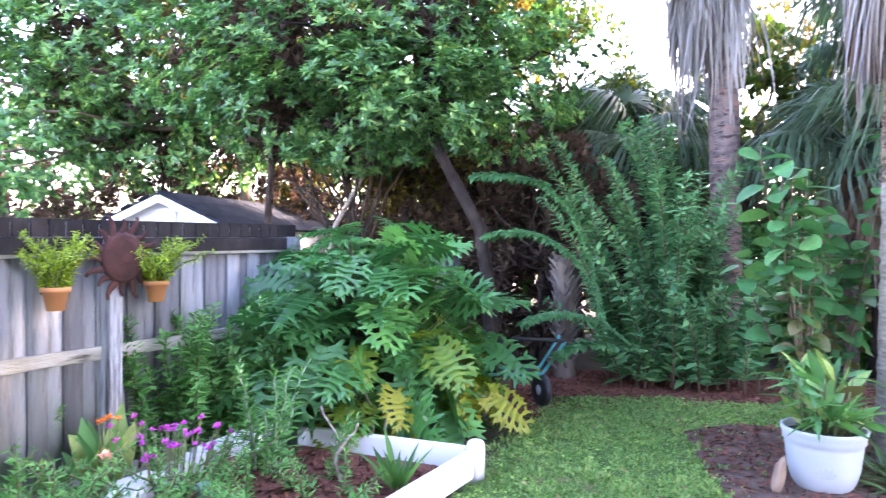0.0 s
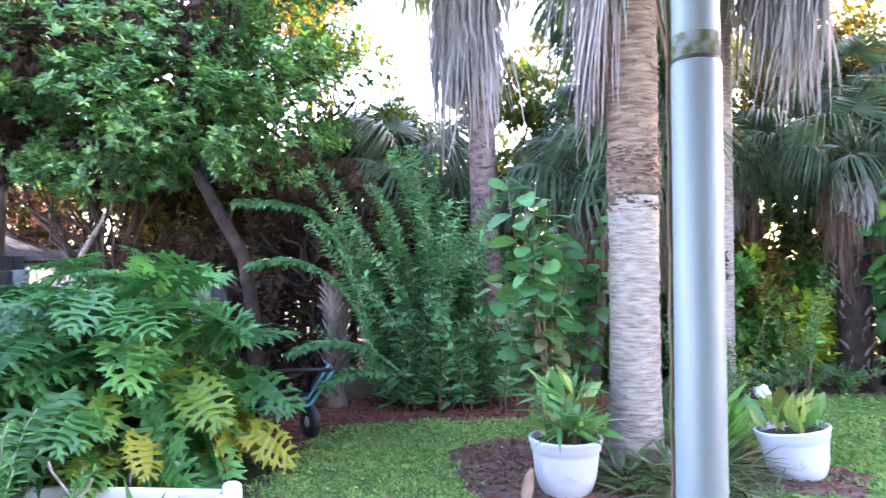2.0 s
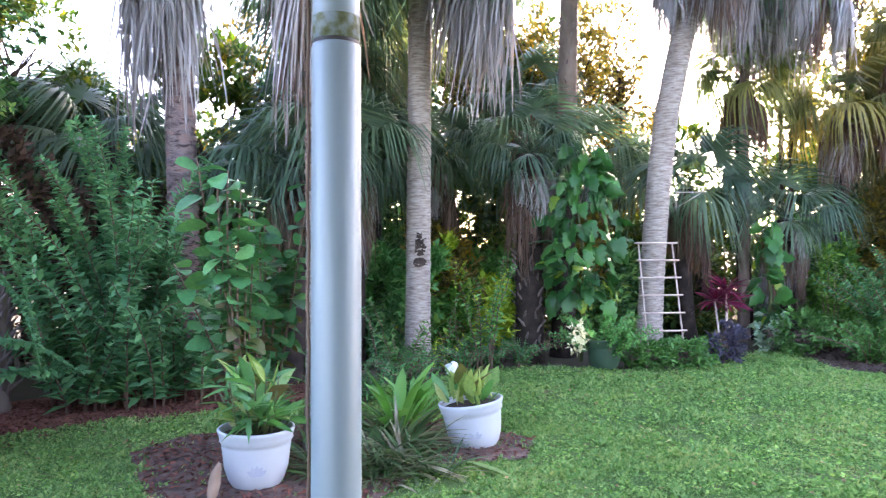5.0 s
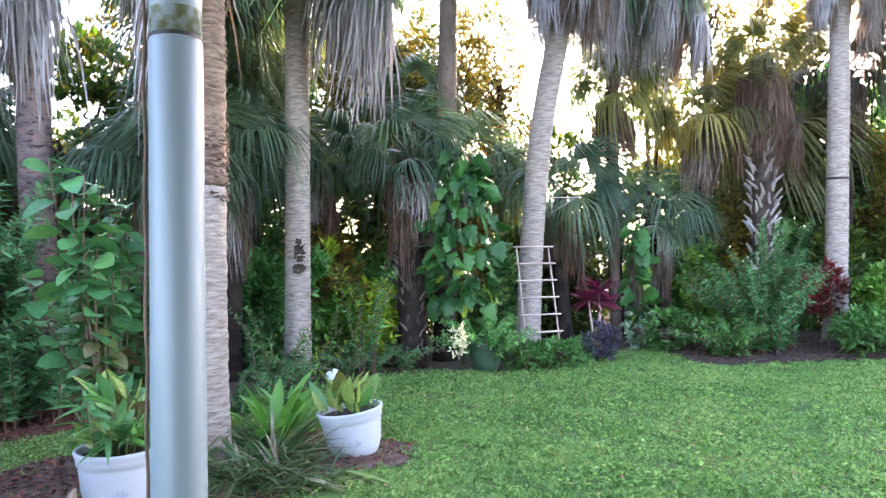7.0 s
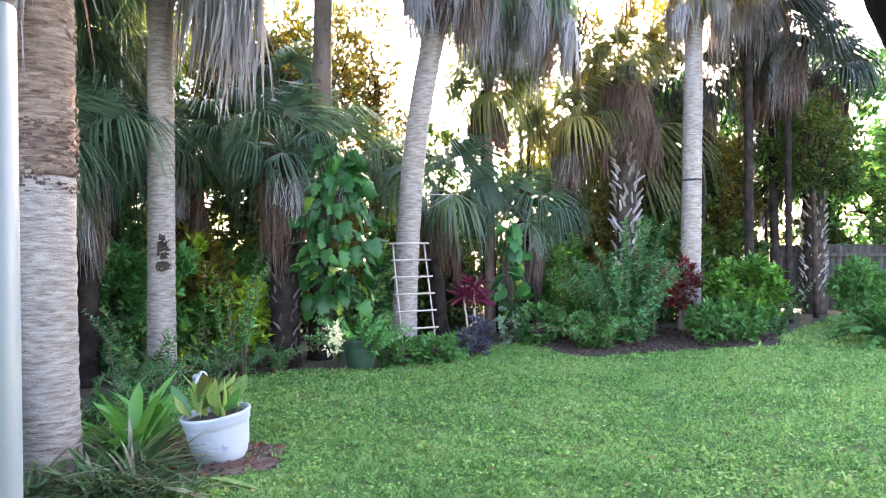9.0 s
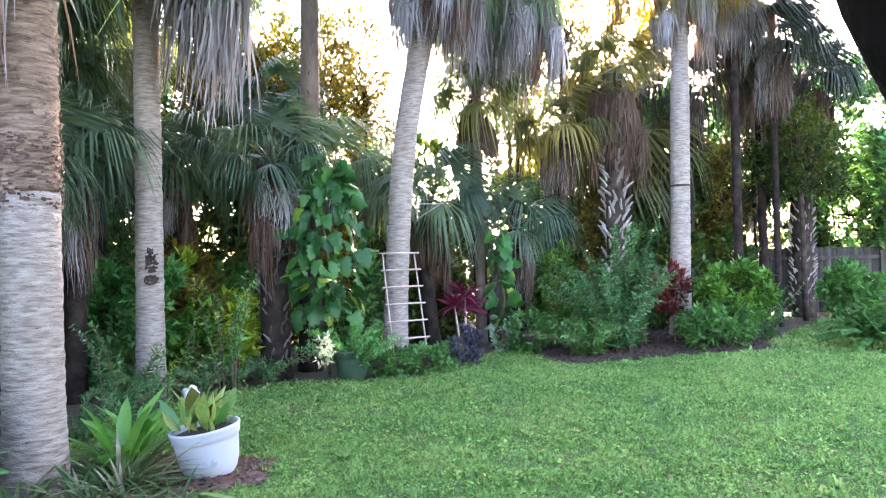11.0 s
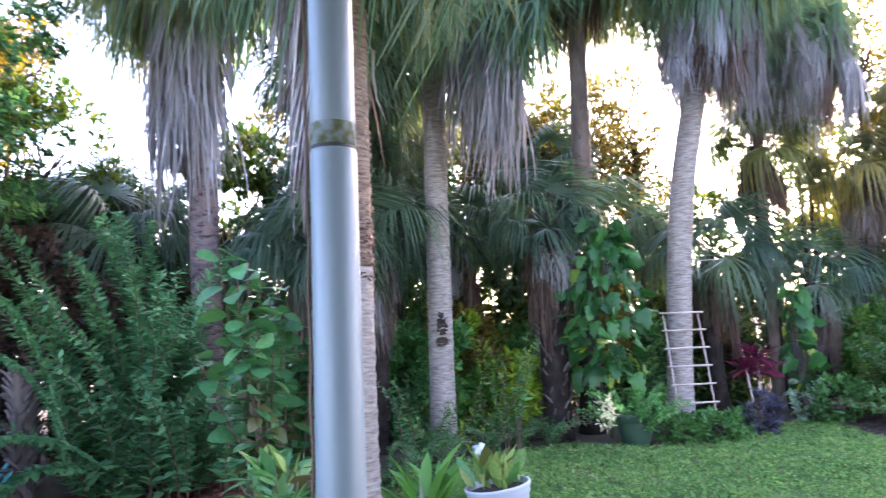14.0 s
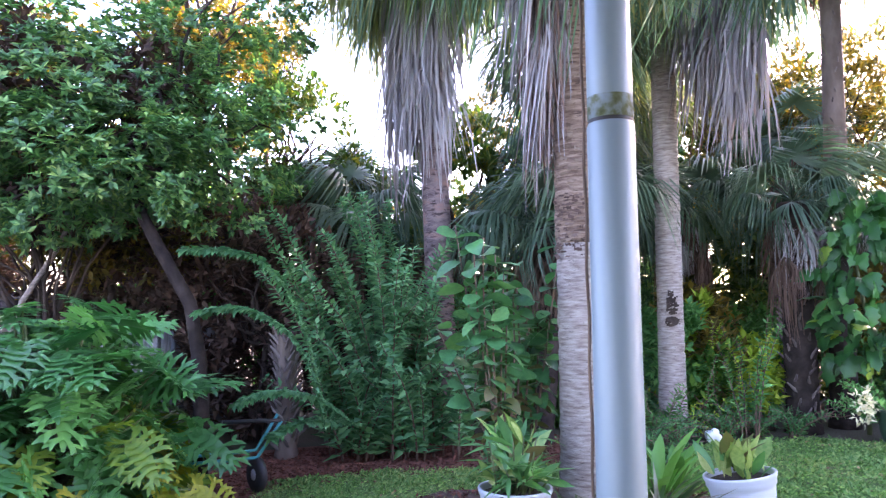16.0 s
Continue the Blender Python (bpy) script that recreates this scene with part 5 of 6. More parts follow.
def vine(name, label, x, y, z0, z1, n, size, width, facing):
    t = thing(name, x, y)
    items = []
    for i in range(n):
        f = i / n
        a = facing + rng.uniform(-1.3, 1.3)
        w = width * (.55 + .4 * math.sin(f * math.pi) + .35 * noise.noise((x, f * 4, 2.0)))
        p = (math.cos(a) * w * rng.uniform(.5, 1), math.sin(a) * w * rng.uniform(.5, 1), z0 + (z1 - z0) * f)
        k = 2 if rng.random() < .34 * (1 - f) ** 2 + .02 else int(rng.integers(2))
        items.append((p, (math.cos(a) * .7, math.sin(a) * .7, rng.uniform(-1.5, .1)), size * rng.uniform(.65, 1.2) * (.7 if k == 2 else 1), rng.normal(0, .75), k, "yellow-green leaf" if k == 2 else ""))
    leafy(t, "leaf", VIN, items)
    V, F = tube([(0, 0, 0), (.05, -.05, z1 * .4), (-.05, .02, z1 * .7), (.03, 0, z1)], [.03, .025, .02, .012], 7)
    link_mesh("stem", V, F, M["stem"], t)
    return tagged(t, label, "climbing vine", "climbing vines")


vine("climbing_vine", "large-leaved green vine climbing a palm trunk", 8.3, 6.68, .85, 3.05, 150, .28, .66, -2.3)
vine("climbing_vine", "smaller yellow-green vine on a shaded trunk", 11.8, 5.75, .2, 2.1, 46, .3, .3, -2.5)


def ladder(name, label, x, y, z, rz, lean, width, height, rungs, material):
    t = thing(name, x, y, z)
    t.matrix_basis = pose(x, y, z, lean, 0, rz)
    for sx in (-width / 2, width / 2):
        V, F = tube([(sx, 0, 0), (sx * 1.0, 0, height * .5), (sx * .97, 0, height)], .011, 8)
        link_mesh("side_rail", V, F, M[material], t, smooth=True)
    for i in range(rungs):
        zz = height * (1 - i / rungs) - .01
        V, F = tube([(-width / 2 - .06, -.025, zz), (0, -.03, zz), (width / 2 + .06, -.025, zz)], .013, 8)
        link_mesh("rung", V, F, M[material], t, smooth=True)
    return tagged(t, label, "ladder")


ladder("garden_ladder", "pale weathered wooden ladder trellis beside the leaning palm", 8.88, 5.65, 0, -27, -12, .53, 1.72, 7, "pale_wood")
br = thing("shelf_bracket", 9.66, 6.12, 2.3, -50)
part("arm", box_bm(.42, .012, .012, .003, (.26, -.1, .12)), M["boot"], br)
part("upright", box_bm(.012, .012, .3, .003, (.06, -.1, 0)), M["boot"], br)
V, F = tube([(.07, -.1, -.1), (.4, -.1, .1)], .006, 6)
link_mesh("brace", V, F, M["boot"], br)
tagged(br, "small white bracket fixed to the palm trunk", "bracket")

fronded("potted_fern", "feathery light green plant in the green pot", 8.06, 6.08, 30, .85, .55, .12, .045, .03, "bed_green", "", "fern", spread=.15, low=.45, flop=.25)
p, u = blob((7.66, 6.2, .42), (.12, .1, .2), 26)
V, F = rosettes(p - [7.66, 6.2, 0], u, 5, .075, card(1, .6, .2))
fl = link_mesh("variegated_sprig", V, F, M["cream"])
fl.matrix_basis = pose(7.66, 6.2, 0)
tagged(fl, "cream variegated leaves hanging beside the green pot", "shrub")


def bush(name, label, x, y, radii, n, per, size, material, group="", z=None, aspect=.42, keep=.8, wild=.35, category="shrub"):
    z = radii[2] * .95 if z is None else z
    return tree(name, label, (x, y), [(x, y, -.03), (x, y, .15), (x, y, z * .6)], .03, [((x, y, z), radii, n)], size, per, material, "bark_brown", group, keep=keep, scale=1.6, form=card(1, aspect, .3), category=category, branches=8, wild=wild)


bush("low_shrub", "low green and yellow shrub round the ladder's foot", 9.1, 5.45, (.6, .35, .2), 130, 12, .1, "shrub", "ladder shrubs")
bush("low_shrub", "low purple-grey shrub beside the ladder", 9.75, 5.35, (.35, .3, .3), 110, 12, .09, "purple", "ladder shrubs")
bush("low_shrub", "green ivy-like groundcover at the green pot", 8.55, 5.75, (.4, .3, .18), 90, 12, .1, "shrub", "ladder shrubs")
cd = thing("cordyline", 10.55, 5.75)
for dx, dy, h in ((0, 0, .95), (.2, .1, .75), (-.15, .1, .8)):
    V, F = tube([(dx * .4, dy * .4, 0), (dx, dy, h)], [.02, .013], 6)
    link_mesh("cane", V, F, M["pale_wood"], cd)
    n = 46
    a = rng.uniform(0, 6.3, n)
    el = rng.uniform(-.2, 1.3, n)
    A, pos = frames(np.tile([dx, dy, h], (n, 1)), np.stack([np.cos(a) * np.cos(el), np.sin(a) * np.cos(el), np.sin(el)], -1), size=rng.uniform(.25, .42, n), roll=rng.normal(0, .4, n))
    V, F = scatter(leaf_form(1, .15, 4, .3, .4), A, pos)
    link_mesh("leaf_tuft", V, F, M["cordyline"], cd)
tagged(cd, "dark crimson cordyline with pale bare canes", "cordyline")
bush("pale_shrub", "shrub with pale mottled leaves below the vine", 11.35, 5.45, (.3, .25, .35), 34, 8, .12, "silver", "bed shrubs", aspect=.7)

# ---- the mulched island bed ----
BED = [(10.35, 4.1), (10.4, 3.75), (11.2, 3.2), (12.2, 2.4), (12.95, 1.5), (13.6, 1.7), (14.8, 2.6), (14.5, 4.6), (12.5, 5.3), (11.3, 4.9)]
sheet("mulch_bed", BED, 0.022, M["mulch_dark"], "dark brown mulch of the island bed", "mulch")
pts = np.stack([rng.uniform(10.3, 14.5, 9000), rng.uniform(1.4, 5.2, 9000), np.full(9000, .03)], -1)
pts = pts[inside(BED, pts)]
e2 = np.stack([rng.uniform(.6, 4.8, 9000), rng.uniform(6.3, 8.6, 9000), np.zeros(9000)], -1)
e2 = e2[(e2[:, 1] > 6.75) | (e2[:, 0] < 1.1)]
e3 = np.stack([rng.uniform(1.7, 4.8, 5000), rng.uniform(3.6, 6.2, 5000), np.full(5000, .022)], -1)
e3 = e3[inside(BARE, e3)]
e4 = np.stack([rng.uniform(-1.6, .2, 4500), rng.uniform(3.4, 5.2, 4500), np.full(4500, .078)], -1)
e4 = e4[inside([(.1, 4.62), (-.6, 3.45), (-1.45, 3.7), (-1.4, 4.8), (-1.0, 5.1)], e4)]
for chips, tone, note in ((np.concatenate([e2, e3, e4]), "mulch", "loose red-brown bark chips and dry leaves"), (pts, "mulch_dark", "loose dark brown bark chips in the island bed")):
    A, pos = frames(chips, unit(len(chips)) * [1, 1, .3], size=rng.uniform(.03, .08, len(chips)), roll=rng.uniform(-.8, .8, len(chips)))
    V, F = scatter(card(1, .35, .3), A, pos)
    tagged(link_mesh("mulch_chips", V, F, M[tone]), note, "mulch", kind="stuff")

fronded("bed_shrub", "airy green shrub with rows of small leaves in the bed", 11.9, 3.75, 40, 1.35, .8, .16, .07, .045, "fern", "bed shrubs", spread=.3)
fronded("bed_shrub", "tall airy green shrub with rows of small leaves", 12.4, 3.7, 30, 1.95, .45, .16, .065, .04, "fern", "bed shrubs", spread=.25)
fronded("bed_shrub", "low airy green shrub over the mulch", 11.3, 4.0, 32, .8, .75, .15, .06, .04, "shrub", "bed shrubs", spread=.25, flop=.3)
fronded("bed_shrub", "bright yellow-green upright shrub in the bed", 12.1, 4.9, 8, 1.5, .2, .13, .05, .035, "lime", "bed shrubs", spread=.1)
bush("croton", "croton with red and orange leaves", 13.35, 3.15, (.34, .3, .4), 70, 9, .18, "red_leaf", "bed shrubs", z=.9, aspect=.35)
bush("croton", "smaller croton with dark red leaves", 12.75, 3.5, (.3, .25, .3), 45, 8, .18, "red_leaf", "bed shrubs", z=.95, aspect=.35)
bush("bed_shrub", "rounded bright green shrub with glossy leaves", 13.65, 2.2, (.8, .65, .62), 330, 12, .15, "lime", "bed shrubs", z=.78)
bush("bed_shrub", "dark green shrub under the bright one", 13.2, 2.4, (1.2, .6, .4), 260, 12, .13, "shrub", "bed shrubs", z=.35)
fronded("bed_shrub", "small feathery shrub at the bed's end", 14.4, 1.9, 14, .9, .5, .12, .05, .04, "fern", "bed shrubs", spread=.25)
bush("bed_shrub", "grey-green shrub at the bed's shaded side", 11.4, 5.0, (.5, .4, .35), 120, 10, .11, "shrub", "bed shrubs")
bush("bed_shrub", "leafy green shrub before the back fence", 16.4, .55, (.7, .6, .65), 240, 11, .16, "shrub", "bed shrubs", z=.65)
sg = thing("sago_palm", 13.75, .15)
for i in range(34):
    a, el = i * 2.4, 1.35 - 1.2 * i / 34
    L = .95
    s = np.linspace(0, 1, 7)
    P = np.stack([np.cos(a) * s * L * math.cos(el), np.sin(a) * s * L * math.cos(el), .15 + s * L * math.sin(el) - .35 * s ** 2], -1)
    spray(sg, "frond", P, .11, "shrub", .02)
tagged(sg, "sago palm with stiff arching fronds at the lawn's edge", "sago palm")

# ---- the flower bed with its white edging ----
def vinyl_rail(name, a, b, z, h, w):
    a, b = Vector(a), Vector(b)
    d = b - a
    return part(name, box_bm(d.length, w, h, .012), M["vinyl"], bedframe, at=Matrix.Translation(((a.x + b.x) / 2, (a.y + b.y) / 2, z)) @ Matrix.Rotation(math.atan2(d.y, d.x), 4, "Z"))


bedframe = thing("raised_bed_edging", .23, 4.77)
PO = Vector((0, 0))
vinyl_rail("edge_rail", (-.04, -.07), (-.75, -1.4), .11, .18, .06)
vinyl_rail("edge_rail", (-.06, .03), (-1.28, .52), .11, .18, .06)
V, F = lathe([(.001, -.03), (.062, -.03), (.062, .2), (.056, .235), (.04, .25), (.001, .256)], 28)
link_mesh("corner_post", V, [F], M["vinyl"], bedframe, "rounded white corner post", smooth=True)
tagged(bedframe, "white vinyl edging of the flower bed with a rounded corner post", "garden edging")
sheet("bed_mulch", [(.18, 4.7), (-.55, 3.35), (-1.6, 3.6), (-1.55, 4.9), (-1.05, 5.25)], .07, M["mulch"], "red-brown mulch inside the white edging", "mulch")
for k, (x, y, rz, L) in enumerate(((-1.25, 5.45, 20, .5), (-1.5, 5.0, 55, .5), (-1.65, 4.5, 80, .45), (-1.8, 4.2, 60, .3), (-1.75, 3.95, 90, .3))):
    bm = box_bm(L, .16, .14, .03)
    for v in bm.verts:
        v.co += Vector(rng.normal(0, .012, 3))
    ob = part("edging_stone", bm, M["stone"], None, at=pose(x, y, .1, 0, 0, rz))
    tagged(ob, "pale whitewashed edging stone of the flower bed", "edging stone", "edging stones")

fronded("bed_plant", "bushy green plant with narrow leaves against the fence", -1.9, 5.15, 34, 1.0, .26, .14, .046, .026, "bed_green", "flower bed plants", spread=.3, wood="stem")
fronded("bed_plant", "bushy green plant with narrow leaves near the philodendron", -1.6, 5.55, 28, 1.08, .26, .14, .046, .026, "bed_green", "flower bed plants", spread=.28, wood="stem")
fronded("bed_plant", "leggy plant with silvery drooping shoots", -1.12, 4.75, 6, .8, .2, .14, .03, .035, "bed_green", "flower bed plants", spread=.15, wood="silver")
for x, y, n, h in ((-2.0, 3.85, 12, .35), (-2.4, 3.9, 14, .42), (-1.15, 4.2, 4, .36), (-.75, 4.4, 5, .4), (-2.6, 4.4, 10, .5), (-1.0, 4.0, 4, .35), (-.6, 4.1, 4, .4), (-2.2, 3.6, 8, .3), (-1.95, 3.35, 12, .5), (-1.45, 3.3, 5, .36)):
    fronded("flower_plant", "loose green flower plant with thin stems", x, y, n, h, .3, .09, .025, .025, "bed_green", "flower bed plants", spread=.2, wood="stem")
blade_clump("strap_plant", "upright tuft of bright green strap leaves in the mulch", -.27, 4.35, 22, .33, .14, "shrub", "plant", droop=.15, up=(.9, 1.5), z=.06, spread=.08)
hs = thing("broad_leaved_plant", -2.08, 4.4)
items = []
for i in range(20):
    az, el = i * 2.4, rng.uniform(.95, 1.45)
    items.append(((.05 * math.cos(az), .05 * math.sin(az), .05), (math.cos(az) * math.cos(el), math.sin(az) * math.cos(el), math.sin(el)), rng.uniform(.28, .5), rng.normal(0, .9), int(rng.choice([5, 6, 6, 7])), ""))
leafy(hs, "leaf", BIG, items)
tagged(hs, "broad pale-striped leaves rising by the fence post", "plant")


def flowers(name, label, centre, radii, n, size, material):
    t = thing(name, centre[0], centre[1])
    p, u = blob((0, 0, centre[2]), radii, n, .3)
    for q in p:
        k = 12
        a = rng.uniform(0, 6.3, k)
        el = rng.uniform(.1, 1.3, k)
        A, pos = frames(np.tile(q, (k, 1)), np.stack([np.cos(a) * np.cos(el), np.sin(a) * np.cos(el), np.sin(el)], -1), size=size * rng.uniform(.7, 1.1, k))
        V, F = scatter(card(1, .6, .2), A, pos)
        link_mesh("blossom", V, F, M[material], t)
    for q in p:
        V, F = tube([(q[0] * .4, q[1] * .4, 0), (q[0] * .8, q[1] * .8, q[2] * .6), q], .004, 5)
        link_mesh("stem", V, F, M["stem"], t)
    return tagged(t, label, "flowers", "garden flowers")


flowers("flowers", "magenta pink clustered flowers", (-1.56, 4.2, .42), (.42, .3, .14), 34, .036, "magenta")
fronded("flower_plant", "leafy green plant under the magenta flowers", -1.56, 4.22, 18, .42, .34, .08, .03, .024, "bed_green", "flower bed plants", spread=.3, wood="stem")
flowers("flowers", "small bright orange flowers", (-1.9, 4.1, .52), (.09, .06, .04), 4, .04, "orange")
flowers("flowers", "peach pink rose-like flower", (-1.86, 3.95, .36), (.03, .03, .03), 2, .055, "peach")

# ---- on the fence: sun face, hanging pots ----
def on_fence(s, z, off):
    """A place along the fence's near face."""
    p = FA + fdir * s
    n = Vector((fdir.y, -fdir.x, 0))
    return p + n * off + Vector((0, 0, z))


S0 = 3.53
c = on_fence(S0, 1.45, .12)
sf = thing("sun_ornament", c.x, c.y, c.z, frz)
V, F = lathe([(.001, .03), (.04, .034), (.06, .02), (.075, .026), (.145, .02), (.17, .0), (.14, -.008), (.001, -.008)], 32)
link_mesh("disc", V @ np.array([[1, 0, 0], [0, 0, 1], [0, -1, 0]]).astype(float), [F], M["rust"], sf, "rusty domed disc with plain relief", smooth=True)
for i in range(16):
    a = i * math.pi / 8
    L = .19 if i % 2 else .15
    s = np.linspace(0, 1, 7)
    pp = np.stack([np.cos(a) * (.1 + L * s) - np.sin(a) * .014 * np.sin(s * 6.3), 0 * s, np.sin(a) * (.1 + L * s) + np.cos(a) * .014 * np.sin(s * 6.3)], -1)
    V, F = tube(pp, np.linspace(.036, .012, 7), 6)
    V[:, 1] *= .25
    link_mesh("ray", V, F, M["rust"], sf)
tagged(sf, "rusty brown metal sun with wavy rays on the fence", "wall ornament")

for s, z, tall, out in ((3.04, 1.22, .32, .15), (3.76, 1.22, .3, .34)):
    c = on_fence(s, z, .16)
    t = thing("hanging_pot", c.x, c.y, c.z, frz)
    V, F = lathe([(.001, -.07), (.05, -.07), (.072, .04), (.083, .04), (.085, .07), (.075, .07), (.07, .04), (.001, .035)], 28)
    link_mesh("pot_body", V, [F], M["terracotta"], t, smooth=True)
    V, F = tube([(0, .02, .05), (0, .12, .06), (0, .14, .02)], .006, 6)
    link_mesh("hook", V, F, M["dark"], t)
    tagged(t, "small terracotta pot hung on the fence", "plant pot", "hanging pots")
    fronded("hanging_plant", "feathery yellow-green plant in a terracotta pot", c.x, c.y, 30, tall, out, .06, .02, .013, "chartreuse", "hanging plants", "potted plant", spread=.05, wood="stem").matrix_basis = pose(c.x, c.y, c.z + .04)

# ---- wheelbarrow behind the philodendron ----
wb = thing("wheelbarrow", .75, 6.9, 0, 0)
V, F = lathe([(.05, -.035), (.13, -.04), (.155, -.025), (.16, 0), (.155, .025), (.13, .04), (.05, .035)], 32)
rot = np.array([[0, 0, 1], [1, 0, 0], [0, 1, 0]], float)
for x, y in ((.2, -.1), (-.5, -.05)):
    wh = link_mesh("wheel", V @ rot.T, [F], M["dark"], wb, "black rubber wheel", smooth=True, at=pose(x, y, .16, 0, 0, 20))
    v2, f2 = lathe([(.001, -.03), (.07, -.03), (.075, 0), (.07, .03), (.001, .03)], 20)
    link_mesh("hub", v2 @ rot.T, [f2], M["white"], wh, "pale wheel hub", smooth=True)
for P in ([(-.5, -.12, .3), (.1, -.13, .31), (.2, -.13, .315), (.3, -.14, .46), (.41, -.15, .63)], [(-.5, .2, .3), (.1, .2, .31), (.22, .2, .32), (.32, .2, .48), (.42, .2, .64)]):
    V, F = tube(P, .016, 8)
    link_mesh("frame_tube", V, F, M["teal"], wb, "teal painted steel tube", smooth=True)
V, F = tube([(.41, -.15, .63), (.2, -.13, .64), (-.1, -.12, .64)], .018, 8)
link_mesh("handle_bar", V, F, M["dark"], wb, "dark grip bar", smooth=True)
tagged(wb, "teal metal garden cart with black wheels half hidden by leaves", "wheelbarrow")

# ---- small things ----
# made-up white lump in place of bright sky or water glinting low down
bm = bmesh.new()
bmesh.ops.create_icosphere(bm, subdivisions=3, radius=.5)
for v in bm.verts:
    v.co = Vector((v.co.x * .26, v.co.y * .16, v.co.z * .18)) * (1 + .45 * noise.noise(v.co * 3.1))
tagged(part("white_stone", bm, M["white"], None, at=pose(6.24, 7.05, .07, 0, 8, 30), smooth=True), "white rounded form standing in for a bright spot behind the potted plant", "stone")
bm = bmesh.new()
bmesh.ops.create_icosphere(bm, subdivisions=2, radius=.5)
for v in bm.verts:
    v.co = Vector((v.co.x * .09, v.co.y * .06, v.co.z * .26)) * (1 + .25 * noise.noise(v.co * 3))
tagged(part("leaning_stone", bm, M["tan_stone"], None, at=pose(2.13, 4.5, .115, 0, 14, 20), smooth=True), "tan flat stone leaning on the white pot", "stone")
for k, (x, y, h, b) in enumerate(((-.52, 5.25, .5, .06), (-.38, 5.2, .42, -.08), (-.7, 4.7, .45, .1), (-.62, 4.45, .4, -.1))):
    s = np.linspace(0, 1, 9)
    P = np.stack([b * np.sin(s * 5) * s, .04 * np.cos(s * 7) * s, h * s * (1.12 - .12 * s)], -1)
    ob = link_mesh("dry_stalk", *tube(P, np.linspace(.011, .007, 9), 6, .15), M["dry"], smooth=True, at=pose(x, y, .03))
    tagged(ob, "dry grey curled stalk standing in the flower bed", "dry stalk", "dry stalks")
V, F = leaf_form(1, .07, 8, .4, .08)
ob = link_mesh("fallen_leaf", V, [F], M["pale_leaf"], at=mat4(np.array([[.8, .36, 0], [-.3, -.36, 0], [0, 0, .5]]), (3.82, 4.05, .05)))
tagged(ob, "long yellow-green leaf lying on the lawn", "fallen leaf")
V, F = lathe([(.001, 0), (.06, 0), (.08, .13), (.085, .14), (.075, .14), (.06, .05), (.001, .05)], 24)
tagged(link_mesh("small_pot", V, [F], M["blue"], smooth=True, at=pose(-1.36, 4.1, .09, 12, 0, 0) @ Matrix.Diagonal((.55, .55, .6, 1))), "small turquoise pot among the flowers", "plant pot")
fronded("leggy_plant", "tall leggy grey-green plant between the palms", 6.75, 7.0, 5, 1.5, .3, .15, .06, .08, "bed_green", "leggy plants", "plant", spread=.12, low=.3)
fronded("leggy_plant", "leggy yellow-green plant between the palms", 7.2, 7.4, 5, 1.25, .4, .11, .05, .09, "chartreuse", "leggy plants", "plant", spread=.15, low=.2)
fronded("leggy_plant", "leggy green plant behind the slender palm", 5.6, 7.2, 6, .9, .3, .14, .06, .05, "shrub", "leggy plants", "plant", spread=.2, low=.2)
# leaf colours chosen bright to paint in the speckled light here
for x, y, n, h, m in ((6.45, 7.7, 5, 1.0, "bed_green"), (6.95, 7.95, 5, 1.3, "chartreuse"), (7.5, 7.7, 5, .9, "bed_green"), (5.9, 8.0, 5, 1.1, "feather"), (6.2, 7.45, 5, .6, "chartreuse"), (7.35, 7.35, 5, .7, "feather"), (6.75, 7.5, 6, .75, "shrub")):
    fronded("leggy_plant", "thin leggy plant with small lit leaves between the palms", x, y, n, h, .35, .11, .05, .06, m, "leggy plants", "plant", spread=.2, low=.1)
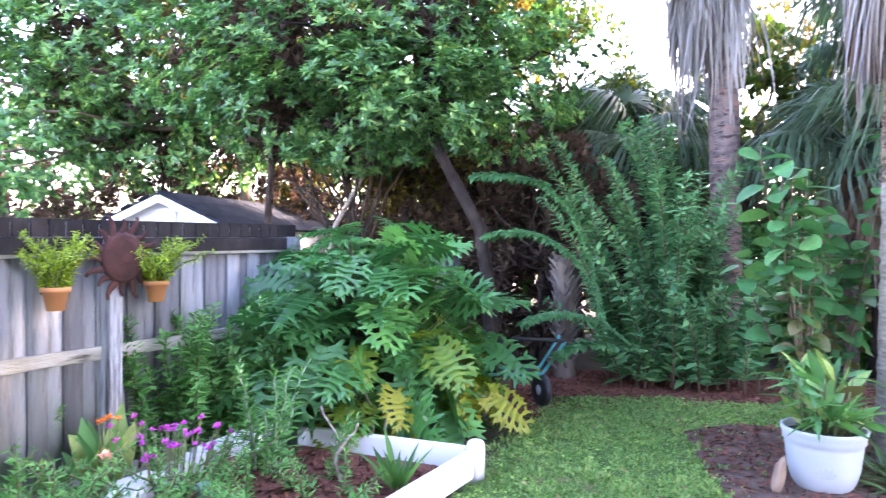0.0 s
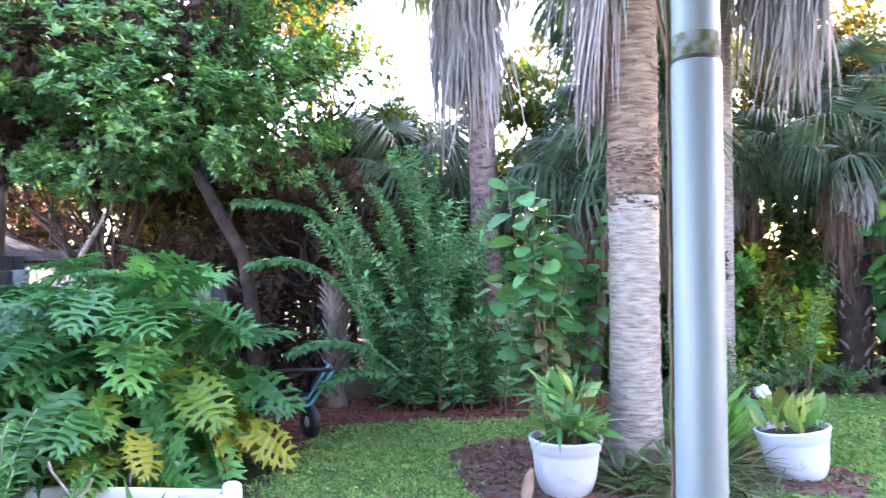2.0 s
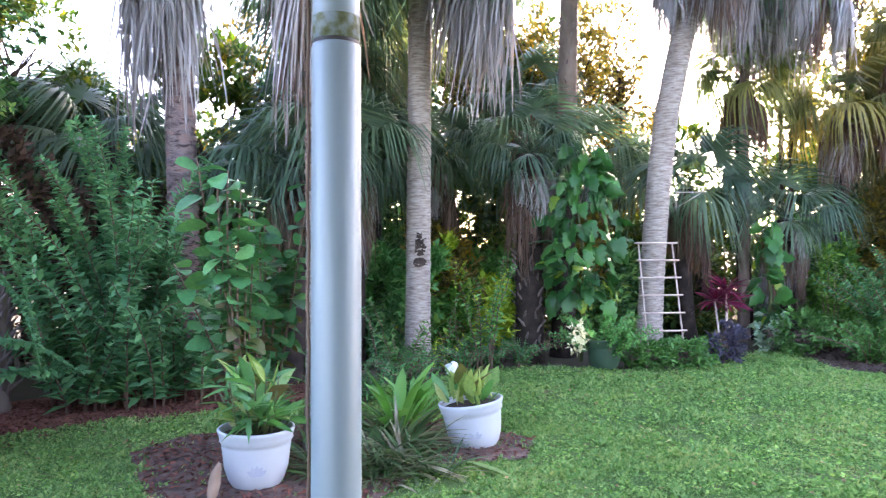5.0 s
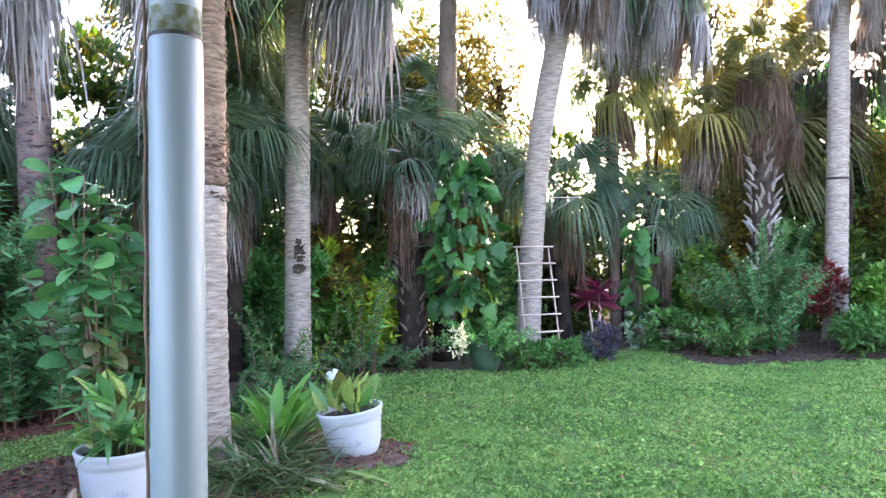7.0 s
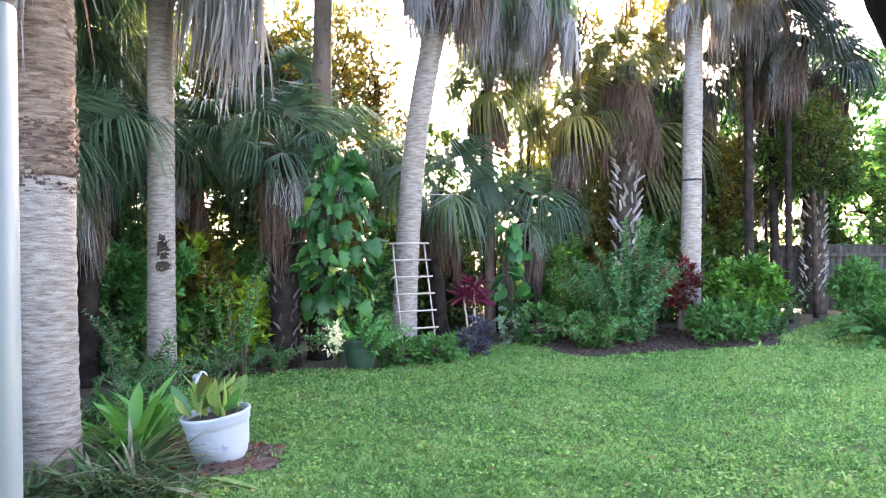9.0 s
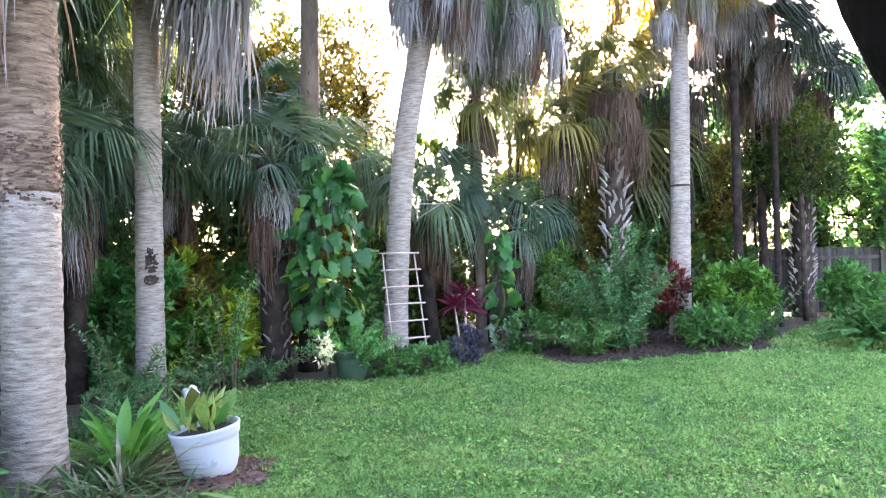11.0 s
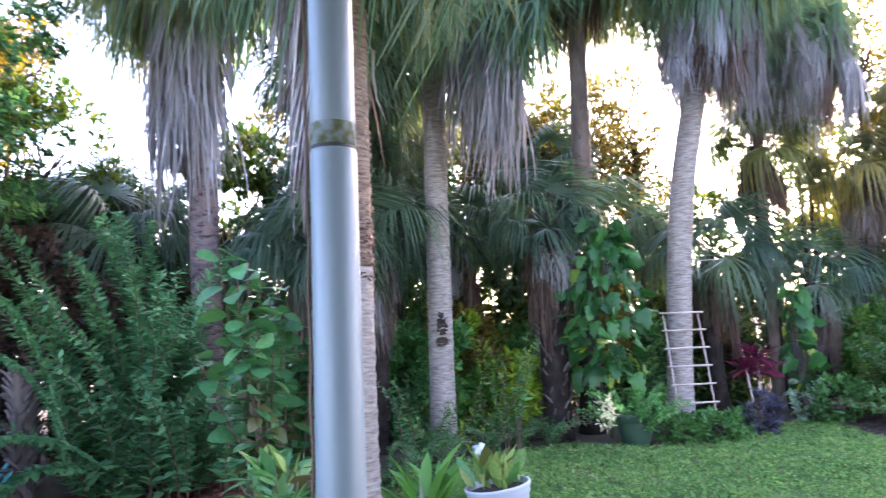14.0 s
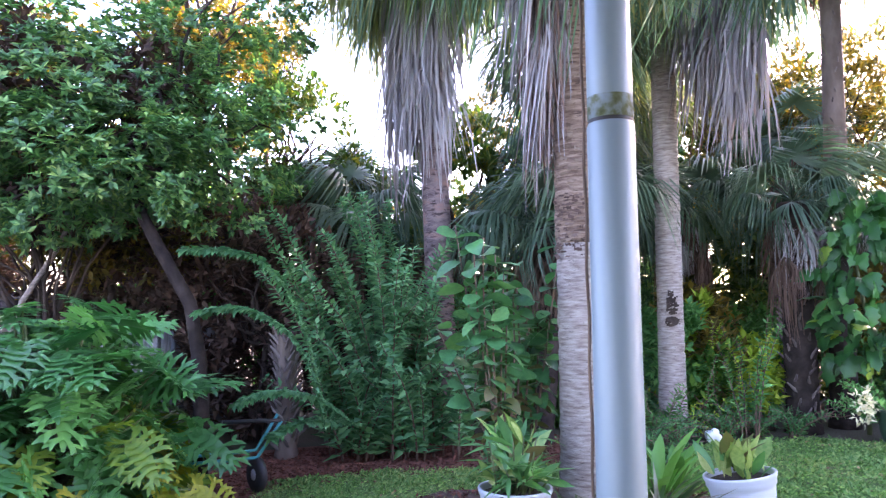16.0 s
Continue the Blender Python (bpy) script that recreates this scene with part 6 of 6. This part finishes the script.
V, F = tube([(-1.45, 8.7, 1.2), (-1.3, 8.75, 1.75), (-1.0, 8.8, 2.3), (-.8, 8.8, 2.8)], [.035, .03, .026, .02], 8, .05)
tagged(link_mesh("bare_branch", V, F, M["bark_palm"], smooth=True), "pale bare branch slanting up beside the shed", "branch")

# ---- dark leaning trunk close to the lawn's near side ----
lt = thing("leaning_tree", 2.9, -.42)
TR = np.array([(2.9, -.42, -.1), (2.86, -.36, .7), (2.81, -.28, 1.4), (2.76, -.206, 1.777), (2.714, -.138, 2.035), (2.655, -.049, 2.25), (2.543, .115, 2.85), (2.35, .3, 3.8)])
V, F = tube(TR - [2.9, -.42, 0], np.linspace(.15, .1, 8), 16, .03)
link_mesh("trunk", V, F, M["bark_shaded"], lt, smooth=True)
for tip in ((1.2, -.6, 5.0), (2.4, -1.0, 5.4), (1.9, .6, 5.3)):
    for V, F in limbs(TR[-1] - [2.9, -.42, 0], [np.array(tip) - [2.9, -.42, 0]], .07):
        link_mesh("limb", V, F, M["bark_shaded"], lt)
# crown out of view, added to shade the lawn's right side
p, u = blob((1.4, .1, 6.3), (2.6, 2.0, 1.2), 1500)
V, F = rosettes(p, u, 9, .16, card(1.0, .42, .3))
link_mesh("crown", V, F, M["tree_leaf"], lt)
tagged(lt, "leaning tree trunk, deep shade in its near-black colour, with an added unseen crown", "tree")

# leaves coloured as sunlit before the bright gap between the vine-clad and the leaning palm
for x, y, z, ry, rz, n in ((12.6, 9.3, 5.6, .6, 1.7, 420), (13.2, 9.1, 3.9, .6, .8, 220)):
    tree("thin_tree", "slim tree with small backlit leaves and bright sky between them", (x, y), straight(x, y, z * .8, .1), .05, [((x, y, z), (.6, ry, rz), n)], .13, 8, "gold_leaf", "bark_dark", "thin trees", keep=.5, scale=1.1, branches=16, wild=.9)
# ---- porch behind the camera, never in view, added to shade the white post ----
hw = part("house_wall", box_bm(6.8, .2, 3.1, .01, (-.7, -3.2, 1.55)), M["bark_palm"], None)
tagged(hw, "plain grey wall out of view, added for the dark band on the white post", "wall", kind="structure")
pr = part("porch_roof", box_bm(6.8, 4.9, .12, .01, (-.7, -.85, 3.26)), M["bark_brown"], None)
tagged(pr, "plain brown roof out of view, added to shade the white post", "roof", kind="structure")
